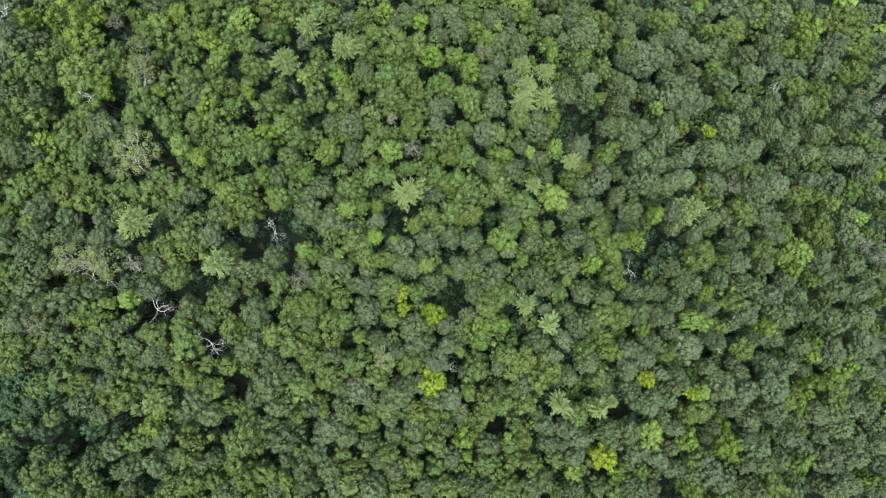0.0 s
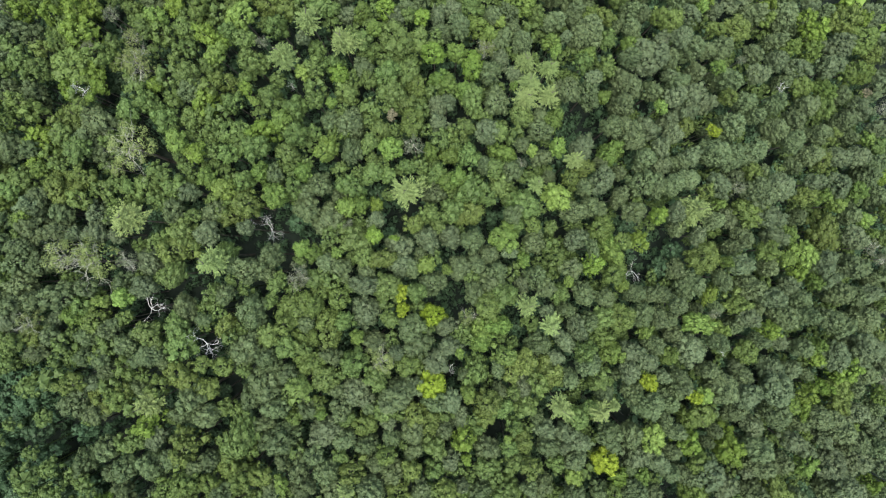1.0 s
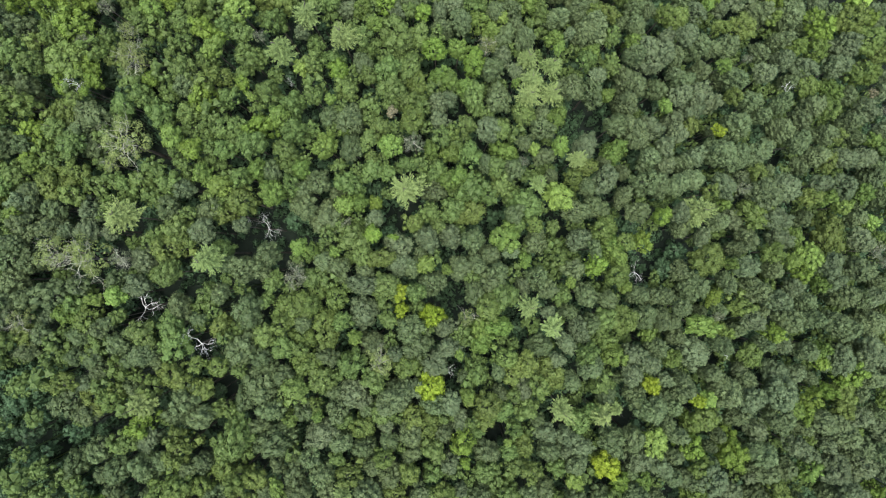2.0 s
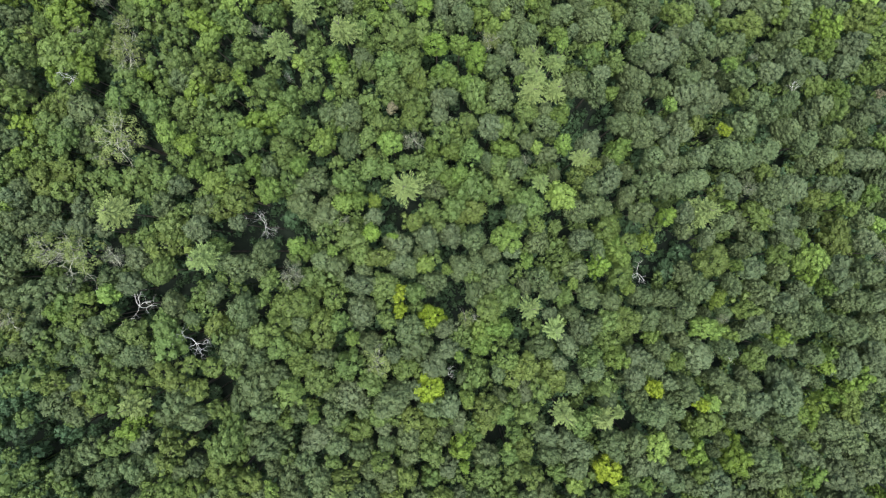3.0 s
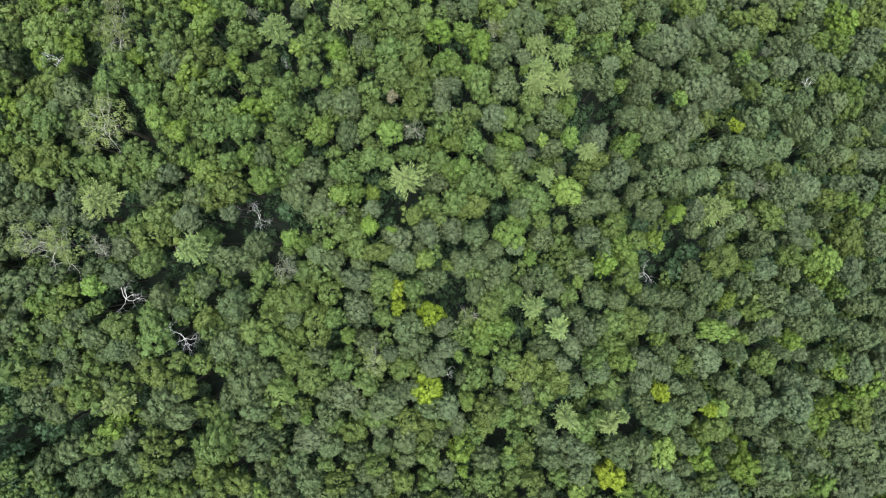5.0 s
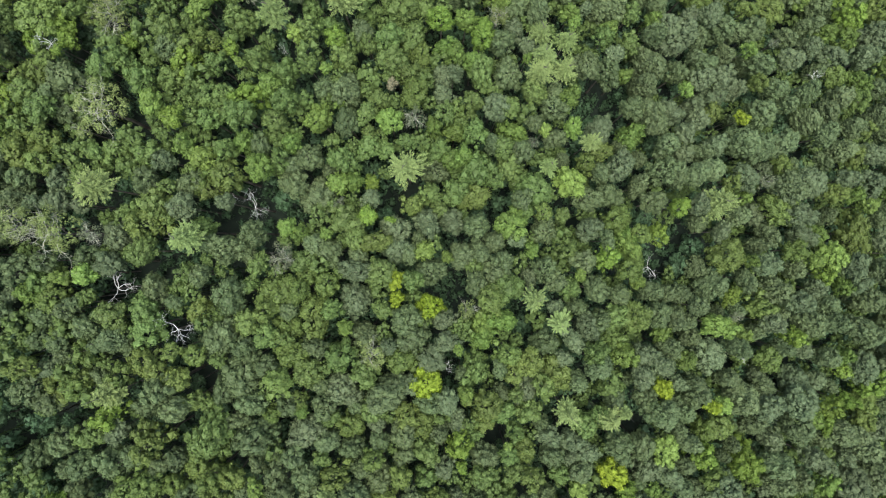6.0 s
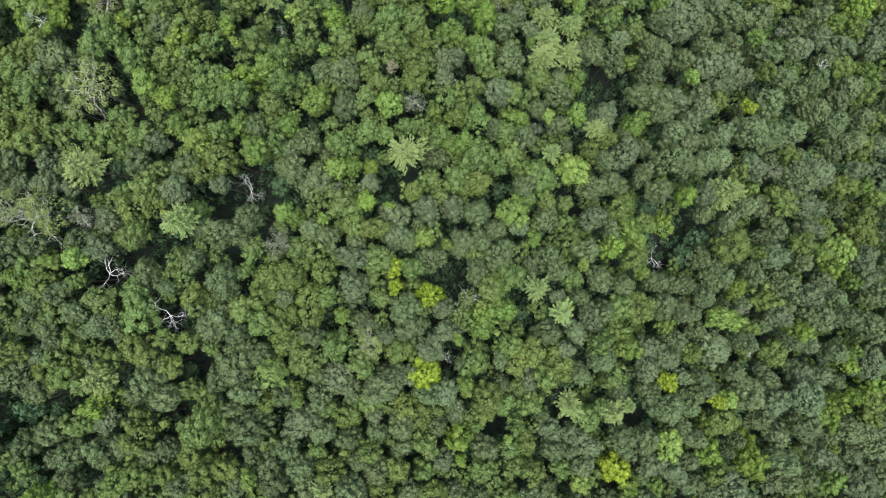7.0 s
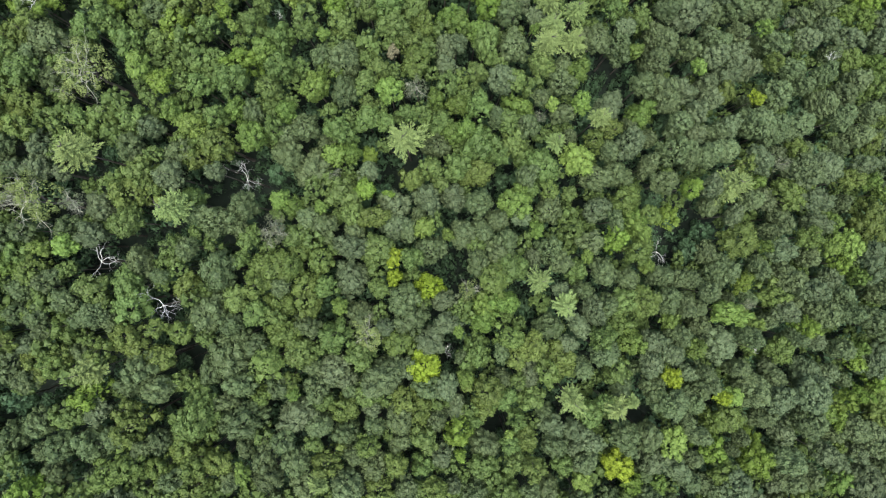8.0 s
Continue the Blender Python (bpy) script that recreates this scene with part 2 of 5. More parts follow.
def bough_meshes(r, material, spread, thick, rise=1.3):
    """Bare forking limbs of unit spread."""
    made = []
    for k in range(6):
        pieces, az = [], k * 1.047 + r.uniform(-0.8, 0.8)
        limb(r, (0, 0, 0), (math.cos(az), math.sin(az), r.uniform(0.23 * rise, rise)), 0.42 * spread * r.uniform(0.55, 1.15), thick * r.uniform(0.7, 1.2), 2, pieces, 0.08, 0.42)
        made.append(mesh_object("limb", *join(pieces), material, smooth=True))
    return made


DEAD = [bough_meshes(rng, BLEACHED, 1.0, 0.0060, 0.8) for _ in range(3)]
BARE = [bough_meshes(rng, PALE_BARK, 1.0, 0.0092, 0.9) for _ in range(3)]
POLE = mesh_object("trunk", *join([tube((0, 0, -0.04), (0, 0, 0.5), 0.034, 0.027, 7), tube((0, 0, 0.5), (0, 0, 1), 0.027, 0.017, 7)]), BARK, smooth=True)

LABELS = {
    "oak": ("oak_tree", "oak with dense olive-green summer crown", "oaks of the wood"),
    "maple": ("maple_tree", "maple with full mid-green leafy crown", "maples of the wood"),
    "hornbeam": ("hornbeam_tree", "hornbeam with soft green rounded crown", "hornbeams of the wood"),
    "birch": ("birch_tree", "birch with fresh bright green crown", "birches of the wood"),
    "alder": ("alder_tree", "alder with light green leafy crown", "alders of the wood"),
    "chestnut": ("chestnut_tree", "chestnut with broad yellowish olive crown", "chestnuts of the wood"),
    "aspen": ("aspen_tree", "aspen with pale lime-green leafy crown", "aspens of the wood"),
    "linden": ("linden_tree", "linden with glowing yellow-green crown among darker trees", "lindens of the wood"),
    "ash": ("ash_tree", "ash with grey-green clumped crown", "ashes of the wood"),
    "pine": ("pine_tree", "pale green pine with feathery boughs above the broadleaf trees", "pines of the wood"),
    "hickory": ("hickory_tree", "hickory with thin pale olive crown and grey limbs showing", "hickories of the wood"),
    "elm": ("elm_tree", "ailing elm with sparse withered leaves on bare grey limbs", "ailing elms of the wood"),
    "young": ("young_tree", "low young tree with green crown coloured darker for shade", "young trees of the wood"),
    "beech": ("beech_tree", "beech with dry tan leaves among green crowns", "browning beeches of the wood"),
}
PLANTED = []
chance = random.Random(11)


def plant(kind, x, y, w, h):
    """A living tree: trunk and crown, w metres across and h metres tall."""
    name, label, group = LABELS[kind]
    PLANTED.append((x, y, w))
    build = "" if kind == "young" else "small " if w < 3.2 else "broad " if w > 5.8 else ""
    tree = tagged(new(name), build + label, "tree", group)
    tree.location = (x, y, ground(x, y))
    tree.rotation_euler = (0, 0, chance.uniform(0, 6.28))
    if kind == "pine":
        size = "small" if w < 4.2 else "large"
    else:
        size = "small" if w < 3.9 else "middle" if w < 6.2 else "large"
    me, ref, tall = chance.choice(CROWNS[kind, size])
    s = w / ref
    lean = pose(0, 0, 0, chance.uniform(-7, 7), chance.uniform(-7, 7), 0)
    middle = h - tall * w / 2
    crown_pose = pose(0, 0, middle) @ lean @ Matrix.Diagonal((s * chance.uniform(0.82, 1.2), s * chance.uniform(0.82, 1.2), s * chance.uniform(0.9, 1.1), 1))
    trunk_top = h - 0.3 if kind == "pine" else middle + 0.2 * w
    girth = min(w, 8) * (0.65 if kind == "pine" else 1)
    placed("trunk", chance.choice(TRUNKS), tree, Matrix.Diagonal((girth, girth, trunk_top / 0.98, 1)))
    placed("crown", me, tree, crown_pose)
    if kind in ("hickory", "elm"):
        spread, lift = w * (1.3 if kind == "hickory" else 1.2), w * (0.08 if kind == "hickory" else 0.0)
        for k, me in enumerate(chance.choice(BARE) + (chance.choice(BARE) if w > 3.6 else [])):
            placed("limb", me, tree, pose(0, 0, middle + lift + 0.22 * w * (k > 5), rz=chance.uniform(-40, 40)) @ Matrix.Scale(spread * (0.8 if k > 5 else 1), 4))
    return tree


def dead_tree(x, y, w, h):
    """A bare, bleached snag."""
    PLANTED.append((x, y, w))
    build = "slight" if w < 2.2 else "tall" if h > 15 else "broken"
    tree = tagged(new("dead_tree"), build + " leafless dead tree with bleached white forking limbs", "dead tree", "dead trees of the wood")
    tree.location = (x, y, ground(x, y))
    tree.rotation_euler = (0, 0, chance.uniform(0, 6.28))
    fork = max(h - 0.45 * w, 1)
    placed("trunk", POLE, tree, Matrix.Diagonal((w * 1.2, w * 1.2, fork, 1)))
    for me in chance.sample(chance.choice(DEAD), 5):
        placed("limb", me, tree, pose(0, 0, fork - 0.1) @ Matrix.Scale(w * 1.55, 4))
    return tree


def oak(x, y, w, h): plant("oak", x, y, w, h)
def maple(x, y, w, h): plant("maple", x, y, w, h)
def hornbeam(x, y, w, h): plant("hornbeam", x, y, w, h)
def birch(x, y, w, h): plant("birch", x, y, w, h)
def alder(x, y, w, h): plant("alder", x, y, w, h)
def chestnut(x, y, w, h): plant("chestnut", x, y, w, h)
def aspen(x, y, w, h): plant("aspen", x, y, w, h)
def linden(x, y, w, h): plant("linden", x, y, w, h)
def ash(x, y, w, h): plant("ash", x, y, w, h)
def pine(x, y, w, h): plant("pine", x, y, w, h)
def hickory(x, y, w, h): plant("hickory", x, y, w, h)
def elm(x, y, w, h): plant("elm", x, y, w, h)
def young_tree(x, y, w, h): plant("young", x, y, w, h)
def beech(x, y, w, h): plant("beech", x, y, w, h)


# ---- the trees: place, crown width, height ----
# Young trees fill the dim hollow and gaps; their leaf colour carries the shade.
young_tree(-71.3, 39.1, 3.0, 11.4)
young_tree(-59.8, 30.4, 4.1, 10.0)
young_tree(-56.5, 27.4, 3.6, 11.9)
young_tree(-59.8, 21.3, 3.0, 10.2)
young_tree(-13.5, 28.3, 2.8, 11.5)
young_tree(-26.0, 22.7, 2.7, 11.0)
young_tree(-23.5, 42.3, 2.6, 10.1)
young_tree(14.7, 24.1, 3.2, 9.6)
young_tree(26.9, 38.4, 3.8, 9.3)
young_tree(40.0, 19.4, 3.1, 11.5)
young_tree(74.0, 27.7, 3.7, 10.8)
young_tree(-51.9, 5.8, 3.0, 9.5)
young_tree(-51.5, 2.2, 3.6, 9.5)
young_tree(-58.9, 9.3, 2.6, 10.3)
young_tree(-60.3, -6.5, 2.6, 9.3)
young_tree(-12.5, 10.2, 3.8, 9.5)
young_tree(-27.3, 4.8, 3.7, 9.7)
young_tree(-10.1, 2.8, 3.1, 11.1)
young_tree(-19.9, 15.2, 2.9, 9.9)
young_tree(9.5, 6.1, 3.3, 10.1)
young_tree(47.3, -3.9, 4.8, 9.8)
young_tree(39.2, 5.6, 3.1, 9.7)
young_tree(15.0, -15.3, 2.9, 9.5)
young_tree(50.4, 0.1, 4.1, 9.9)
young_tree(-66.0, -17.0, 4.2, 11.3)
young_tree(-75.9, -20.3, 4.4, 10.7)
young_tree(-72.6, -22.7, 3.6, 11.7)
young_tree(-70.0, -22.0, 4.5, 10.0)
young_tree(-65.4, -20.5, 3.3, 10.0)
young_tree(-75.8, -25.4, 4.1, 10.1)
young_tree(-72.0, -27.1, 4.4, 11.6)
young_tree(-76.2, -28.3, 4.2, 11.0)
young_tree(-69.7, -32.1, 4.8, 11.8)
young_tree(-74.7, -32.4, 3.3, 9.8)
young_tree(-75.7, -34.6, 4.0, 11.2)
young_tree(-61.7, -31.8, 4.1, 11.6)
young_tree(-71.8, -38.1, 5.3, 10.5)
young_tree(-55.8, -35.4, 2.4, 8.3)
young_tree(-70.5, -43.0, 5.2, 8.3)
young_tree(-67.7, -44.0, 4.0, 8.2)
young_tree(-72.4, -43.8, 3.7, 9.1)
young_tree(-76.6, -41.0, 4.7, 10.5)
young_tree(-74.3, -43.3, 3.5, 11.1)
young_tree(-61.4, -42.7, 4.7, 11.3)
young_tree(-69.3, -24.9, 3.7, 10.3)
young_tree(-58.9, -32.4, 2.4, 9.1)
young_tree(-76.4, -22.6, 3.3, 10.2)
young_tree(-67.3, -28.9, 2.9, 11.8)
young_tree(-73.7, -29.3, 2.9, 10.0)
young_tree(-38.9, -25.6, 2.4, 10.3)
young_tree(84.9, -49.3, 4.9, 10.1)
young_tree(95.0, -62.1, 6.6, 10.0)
oak(-71.1, 36.3, 4.3, 17.9)
oak(-74.2, 26.4, 4.5, 16.7)
oak(-70.1, 26.0, 4.4, 16.3)
oak(-43.7, 27.1, 4.0, 18.3)
oak(-58.4, 21.0, 5.2, 18.8)
oak(-60.2, 17.9, 4.3, 17.3)
oak(-72.1, 16.2, 4.6, 18.0)
oak(-68.3, 16.0, 3.1, 18.0)
oak(-58.6, 15.9, 3.8, 16.1)
oak(-20.5, 22.7, 4.2, 16.5)
oak(-16.4, 17.1, 4.5, 18.6)
oak(11.5, 40.9, 3.8, 18.0)
oak(12.2, 45.7, 4.0, 18.3)
oak(39.4, 50.9, 4.1, 17.1)
oak(8.5, 33.4, 4.6, 19.2)
oak(9.9, 28.1, 4.8, 18.1)
oak(18.4, 23.1, 4.3, 17.5)
oak(24.4, 31.7, 4.3, 18.2)
oak(28.6, 31.4, 5.0, 17.0)
oak(33.9, 25.0, 4.3, 17.6)
oak(43.9, 33.3, 4.9, 17.3)
oak(18.8, 17.5, 3.3, 17.4)
oak(14.8, 19.9, 2.7, 17.2)
oak(-72.2, 4.2, 2.9, 18.0)
oak(-63.6, 5.5, 3.9, 16.7)
oak(-66.4, 2.7, 4.3, 18.6)
oak(-45.3, 5.9, 3.7, 17.9)
oak(-39.1, 6.1, 3.8, 17.5)
oak(-69.6, -2.7, 4.4, 16.5)
oak(-66.0, -2.7, 4.0, 16.6)
oak(-69.1, -6.2, 4.2, 17.0)
oak(-62.3, -8.2, 4.5, 19.5)
oak(-69.5, -9.6, 4.0, 18.3)
oak(-66.3, -9.1, 3.8, 18.7)
oak(-58.5, -6.7, 3.3, 17.8)
oak(-53.2, -5.9, 3.1, 16.9)
oak(-43.4, -10.5, 4.7, 16.9)
oak(-39.8, -12.1, 2.4, 18.1)
oak(-72.1, 0.6, 3.6, 17.7)
oak(-66.4, 8.4, 2.7, 17.4)
oak(-72.5, -7.9, 2.7, 15.9)
oak(-29.2, 12.5, 3.1, 17.2)
oak(-22.0, 11.1, 4.7, 17.7)
oak(-1.7, 10.4, 4.1, 16.5)
oak(-23.9, 6.6, 4.1, 17.0)
oak(-29.1, -1.2, 4.3, 18.6)
oak(-18.0, -3.6, 3.7, 16.6)
oak(-32.7, -4.0, 5.4, 19.1)
oak(-35.3, -3.3, 3.2, 18.0)
oak(-30.7, -4.5, 3.6, 16.4)
oak(-2.0, -6.4, 4.1, 16.2)
oak(-36.5, -8.0, 3.9, 18.6)
oak(-32.3, -11.1, 6.0, 18.3)
oak(-5.7, -14.0, 4.5, 19.2)
oak(-18.8, 9.3, 2.6, 15.6)
oak(-4.1, -0.9, 2.6, 15.6)
oak(-23.3, -13.0, 3.0, 18.8)
oak(39.9, 13.7, 4.9, 18.3)
oak(38.1, 7.5, 4.7, 19.0)
oak(12.9, 6.3, 3.6, 18.5)
oak(25.5, 7.7, 4.7, 17.0)
oak(29.0, 8.6, 3.9, 16.3)
oak(17.3, 1.5, 5.1, 16.8)
oak(5.3, 1.7, 4.7, 18.1)
oak(10.1, -4.6, 4.4, 18.6)
oak(17.3, -5.3, 4.6, 18.0)
oak(19.4, -7.6, 3.2, 18.5)
oak(24.7, -3.7, 3.8, 18.3)
oak(5.6, -8.0, 4.0, 18.1)
oak(8.8, -6.2, 3.2, 17.9)
oak(27.0, -8.7, 4.7, 18.9)
oak(32.0, -9.5, 4.0, 17.1)
oak(24.0, -11.8, 3.8, 16.1)
oak(40.3, -13.1, 4.3, 17.6)
oak(28.5, -14.2, 4.2, 17.1)
oak(13.0, 14.7, 3.7, 17.7)
oak(31.3, 7.6, 3.1, 14.4)
oak(28.7, 0.1, 3.0, 18.6)
oak(40.8, 17.2, 3.4, 15.7)
oak(-65.8, -17.3, 3.6, 18.0)
oak(-58.9, -15.1, 3.7, 16.7)
oak(-58.6, -18.3, 3.3, 17.6)
oak(-52.0, -16.0, 3.8, 18.7)
oak(-55.3, -20.4, 2.9, 17.6)
oak(-60.3, -26.1, 4.6, 16.5)
oak(-57.1, -27.6, 3.3, 17.8)
oak(-50.0, -23.6, 3.3, 16.4)
oak(-41.5, -25.1, 5.0, 18.9)
oak(-44.0, -28.2, 4.3, 16.4)
oak(-39.2, -28.2, 4.4, 19.0)
oak(-60.7, -36.4, 4.1, 14.5)
oak(-56.8, -34.4, 4.7, 15.0)
oak(-53.2, -37.3, 3.9, 16.6)
oak(-55.8, -38.2, 2.6, 15.5)
oak(-48.6, -36.8, 5.6, 17.2)
oak(-45.3, -35.3, 2.8, 18.0)
oak(-41.4, -36.7, 2.8, 18.1)
oak(-53.9, -41.2, 3.7, 16.3)
oak(-46.6, -19.2, 3.0, 16.0)
oak(-63.9, -14.4, 2.7, 17.2)
oak(-54.5, -13.8, 2.7, 18.7)
oak(-55.5, -18.6, 2.4, 17.8)
oak(-50.3, -18.7, 2.6, 17.8)
oak(-33.5, -17.5, 5.7, 17.2)
oak(-30.3, -18.9, 3.8, 17.5)
oak(-19.4, -18.5, 3.4, 18.1)
oak(-4.5, -17.1, 5.9, 18.5)
oak(-30.6, -23.4, 5.9, 17.8)
oak(-32.9, -25.7, 4.0, 16.4)
oak(-26.4, -21.5, 3.2, 17.3)
oak(-28.7, -27.3, 4.5, 18.1)
oak(-23.2, -27.9, 3.7, 17.0)
oak(-17.4, -27.6, 4.4, 18.8)
oak(-1.4, -27.8, 3.8, 17.6)
oak(-27.9, -32.8, 6.3, 18.5)
oak(-9.1, -34.0, 4.0, 16.9)
oak(-5.3, -32.6, 4.4, 18.4)
oak(-13.7, -35.2, 4.0, 16.2)
oak(-24.6, -37.9, 4.2, 18.1)
oak(-22.0, -35.6, 3.4, 18.7)
oak(-20.3, -38.7, 4.4, 18.3)
oak(-9.2, -40.6, 4.2, 16.2)
oak(-24.0, -41.2, 4.8, 19.1)
oak(-3.5, -43.6, 3.8, 19.1)
oak(-36.9, -41.0, 3.5, 18.8)
oak(-19.7, -43.4, 3.5, 16.3)
oak(-18.4, -24.9, 2.5, 16.8)
oak(-13.1, -28.4, 2.6, 16.1)
oak(-30.8, -30.3, 3.0, 17.0)
oak(-5.1, -36.5, 3.4, 17.2)
oak(-27.4, -36.4, 3.2, 17.9)
oak(-29.1, -20.7, 2.9, 15.8)
oak(18.1, -18.4, 4.7, 16.7)
oak(20.5, -37.9, 4.1, 17.1)
oak(32.7, -36.4, 4.4, 18.7)
oak(38.2, -28.3, 4.3, 17.6)
oak(39.2, -30.6, 4.6, 20.0)
oak(38.0, -37.2, 4.9, 18.0)
oak(38.5, -45.9, 3.6, 14.4)
oak(7.1, -45.7, 5.0, 16.6)
oak(19.6, -46.0, 4.7, 16.7)
oak(25.5, -47.4, 4.4, 19.3)
oak(31.7, -48.3, 4.5, 17.0)
oak(43.0, -50.2, 4.0, 18.0)
oak(18.2, -32.1, 3.1, 16.4)
oak(10.1, -22.1, 2.8, 18.4)
oak(36.0, -25.7, 2.7, 12.9)
oak(3.8, -23.2, 2.1, 15.2)
oak(16.3, -45.1, 2.6, 18.0)
ash(-76.4, 38.2, 3.8, 16.8)
ash(-17.8, 44.0, 4.4, 16.4)
ash(-25.2, 37.4, 2.8, 18.2)
ash(-1.5, 45.1, 3.8, 16.4)
ash(-1.5, 26.4, 4.4, 16.4)
ash(-1.0, 23.2, 3.3, 17.0)
ash(-9.1, 43.6, 3.2, 15.9)
ash(1.6, 46.9, 4.1, 16.8)
ash(24.3, 43.0, 2.7, 16.9)
ash(43.6, 39.7, 6.0, 19.3)
ash(40.8, 42.0, 4.0, 19.5)
ash(45.0, 43.1, 4.4, 21.4)
ash(10.6, 36.6, 3.8, 17.4)
ash(0.4, 27.6, 3.5, 16.3)
ash(7.6, 22.8, 3.9, 17.9)
ash(42.8, 25.4, 4.9, 16.3)
ash(27.2, 20.0, 4.5, 17.3)
ash(44.8, 21.1, 3.8, 17.9)
ash(47.5, 27.1, 3.5, 13.2)
ash(8.4, 20.7, 2.9, 17.4)
ash(29.7, 34.2, 3.3, 18.8)
ash(13.4, 33.8, 3.1, 17.5)
ash(54.8, 53.3, 4.5, 17.1)
ash(63.0, 56.2, 3.8, 14.6)
ash(116.7, 64.6, 6.4, 17.6)
ash(100.3, 52.1, 6.2, 17.4)
ash(79.5, 45.6, 5.3, 16.5)
ash(50.7, 45.7, 3.9, 19.4)
ash(70.8, 39.4, 4.1, 19.0)
ash(85.6, 44.7, 5.6, 17.4)
ash(96.5, 45.9, 5.3, 18.2)
ash(117.3, 46.4, 5.7, 17.8)
ash(106.6, 36.2, 5.9, 18.2)
ash(104.9, 35.4, 4.5, 14.2)
ash(117.1, 43.2, 4.7, 14.4)
ash(48.5, 31.7, 4.0, 18.9)
ash(52.7, 32.9, 4.9, 19.8)
ash(57.9, 32.5, 4.7, 16.3)
ash(51.9, 29.4, 4.4, 17.2)
ash(48.2, 24.3, 3.9, 15.9)
ash(97.3, 23.6, 5.0, 16.7)
ash(103.3, 23.9, 5.5, 18.1)
ash(108.9, 30.7, 5.1, 20.7)
ash(53.2, 19.9, 4.6, 16.4)
ash(49.2, 38.2, 3.3, 14.2)
ash(48.8, 28.1, 3.3, 15.7)
ash(-43.2, 9.4, 3.4, 16.6)
ash(-67.5, 6.2, 4.0, 17.4)
ash(-57.9, 5.4, 4.1, 16.4)
ash(-57.1, 2.2, 3.5, 18.0)
ash(-39.6, 2.2, 3.9, 18.9)
ash(-53.9, 1.5, 2.4, 18.0)
ash(-49.7, -2.6, 4.1, 16.3)
ash(-49.8, -6.6, 3.5, 17.1)
ash(-70.6, -12.3, 3.7, 18.8)
ash(-64.4, -12.1, 2.9, 15.8)
ash(-60.9, 2.0, 2.8, 17.1)
ash(-11.9, 5.1, 2.9, 18.5)
ash(-7.8, -0.1, 4.6, 16.6)
ash(-3.0, 1.6, 4.8, 18.5)
ash(-33.4, 3.2, 2.8, 17.7)
ash(-7.6, -3.2, 4.2, 17.1)
ash(-13.6, -7.1, 4.1, 18.2)
ash(-13.6, -11.1, 5.9, 17.1)
ash(31.5, 13.5, 4.2, 19.1)
ash(25.6, 2.3, 4.5, 16.4)
ash(1.1, 2.2, 4.3, 17.5)
ash(0.6, -14.2, 3.4, 17.5)
ash(25.7, -15.5, 4.0, 16.4)
ash(19.5, -11.8, 2.6, 17.7)
ash(14.8, -6.9, 3.1, 15.9)
ash(12.3, -0.4, 2.6, 17.7)
ash(46.3, 17.8, 3.7, 13.9)
ash(58.6, 14.3, 4.9, 19.5)
ash(76.1, 14.9, 5.7, 18.9)
ash(63.8, 7.2, 3.9, 12.9)
ash(71.9, 7.6, 5.1, 20.2)
ash(76.3, 3.4, 5.1, 16.2)
ash(53.5, 3.1, 3.8, 17.5)
ash(63.2, -2.9, 4.9, 21.2)
ash(71.9, -10.3, 5.1, 21.1)
ash(85.7, 15.8, 4.9, 20.1)
ash(96.5, 16.1, 5.4, 16.9)
ash(87.7, -2.7, 5.3, 21.5)
ash(89.3, -6.7, 4.7, 20.5)
ash(99.0, 2.9, 4.4, 18.3)
ash(65.8, -14.5, 4.1, 19.7)
ash(106.1, -10.7, 5.3, 18.3)
ash(46.8, 7.6, 3.7, 19.7)
ash(66.7, 16.9, 3.5, 13.2)
ash(80.2, -7.8, 3.8, 14.5)
ash(-58.1, -22.9, 3.3, 16.4)
ash(-47.4, -31.5, 3.1, 17.7)
ash(-16.0, -24.7, 3.9, 16.9)
ash(-1.2, -20.6, 3.8, 17.3)
ash(-5.1, -25.0, 3.6, 16.1)
ash(-14.5, -27.0, 4.0, 16.0)
ash(-20.8, -32.2, 5.4, 18.2)
ash(-7.9, -18.4, 2.7, 18.7)
ash(-9.7, -31.2, 3.0, 16.1)
ash(1.1, -17.8, 3.6, 18.7)
ash(23.9, -17.8, 3.8, 16.7)
ash(37.9, -21.0, 4.7, 17.4)
ash(37.1, -24.2, 4.0, 18.4)
ash(40.9, -22.5, 3.6, 19.3)
ash(46.0, -26.3, 3.4, 15.0)
ash(15.3, -25.9, 3.9, 16.7)
ash(1.7, -27.8, 4.2, 18.3)
ash(3.3, -31.2, 3.7, 15.9)
ash(1.7, -38.5, 3.8, 18.4)
ash(19.8, -34.7, 3.9, 17.1)
ash(24.2, -36.0, 3.7, 15.9)
ash(26.9, -37.6, 4.0, 17.4)
ash(40.2, -43.0, 5.4, 16.9)
ash(45.1, -44.3, 4.0, 17.1)
ash(3.8, -44.1, 3.1, 16.4)
ash(21.4, -20.7, 3.0, 17.0)
ash(17.9, -48.9, 2.7, 15.6)
ash(23.9, -38.6, 2.8, 17.3)
ash(44.8, -43.3, 2.6, 14.0)
ash(52.9, -20.9, 5.6, 17.2)
ash(66.7, -32.0, 5.3, 19.4)
ash(73.7, -30.3, 6.3, 20.0)
ash(74.6, -27.1, 5.3, 16.0)
ash(70.3, -39.8, 5.3, 16.0)
ash(102.2, -39.3, 4.5, 17.6)
ash(94.2, -24.9, 6.3, 18.8)
ash(103.3, -23.2, 6.4, 21.2)
ash(105.2, -28.0, 4.9, 15.6)
ash(113.8, -47.1, 5.5, 17.6)
ash(81.0, -44.2, 4.9, 19.1)
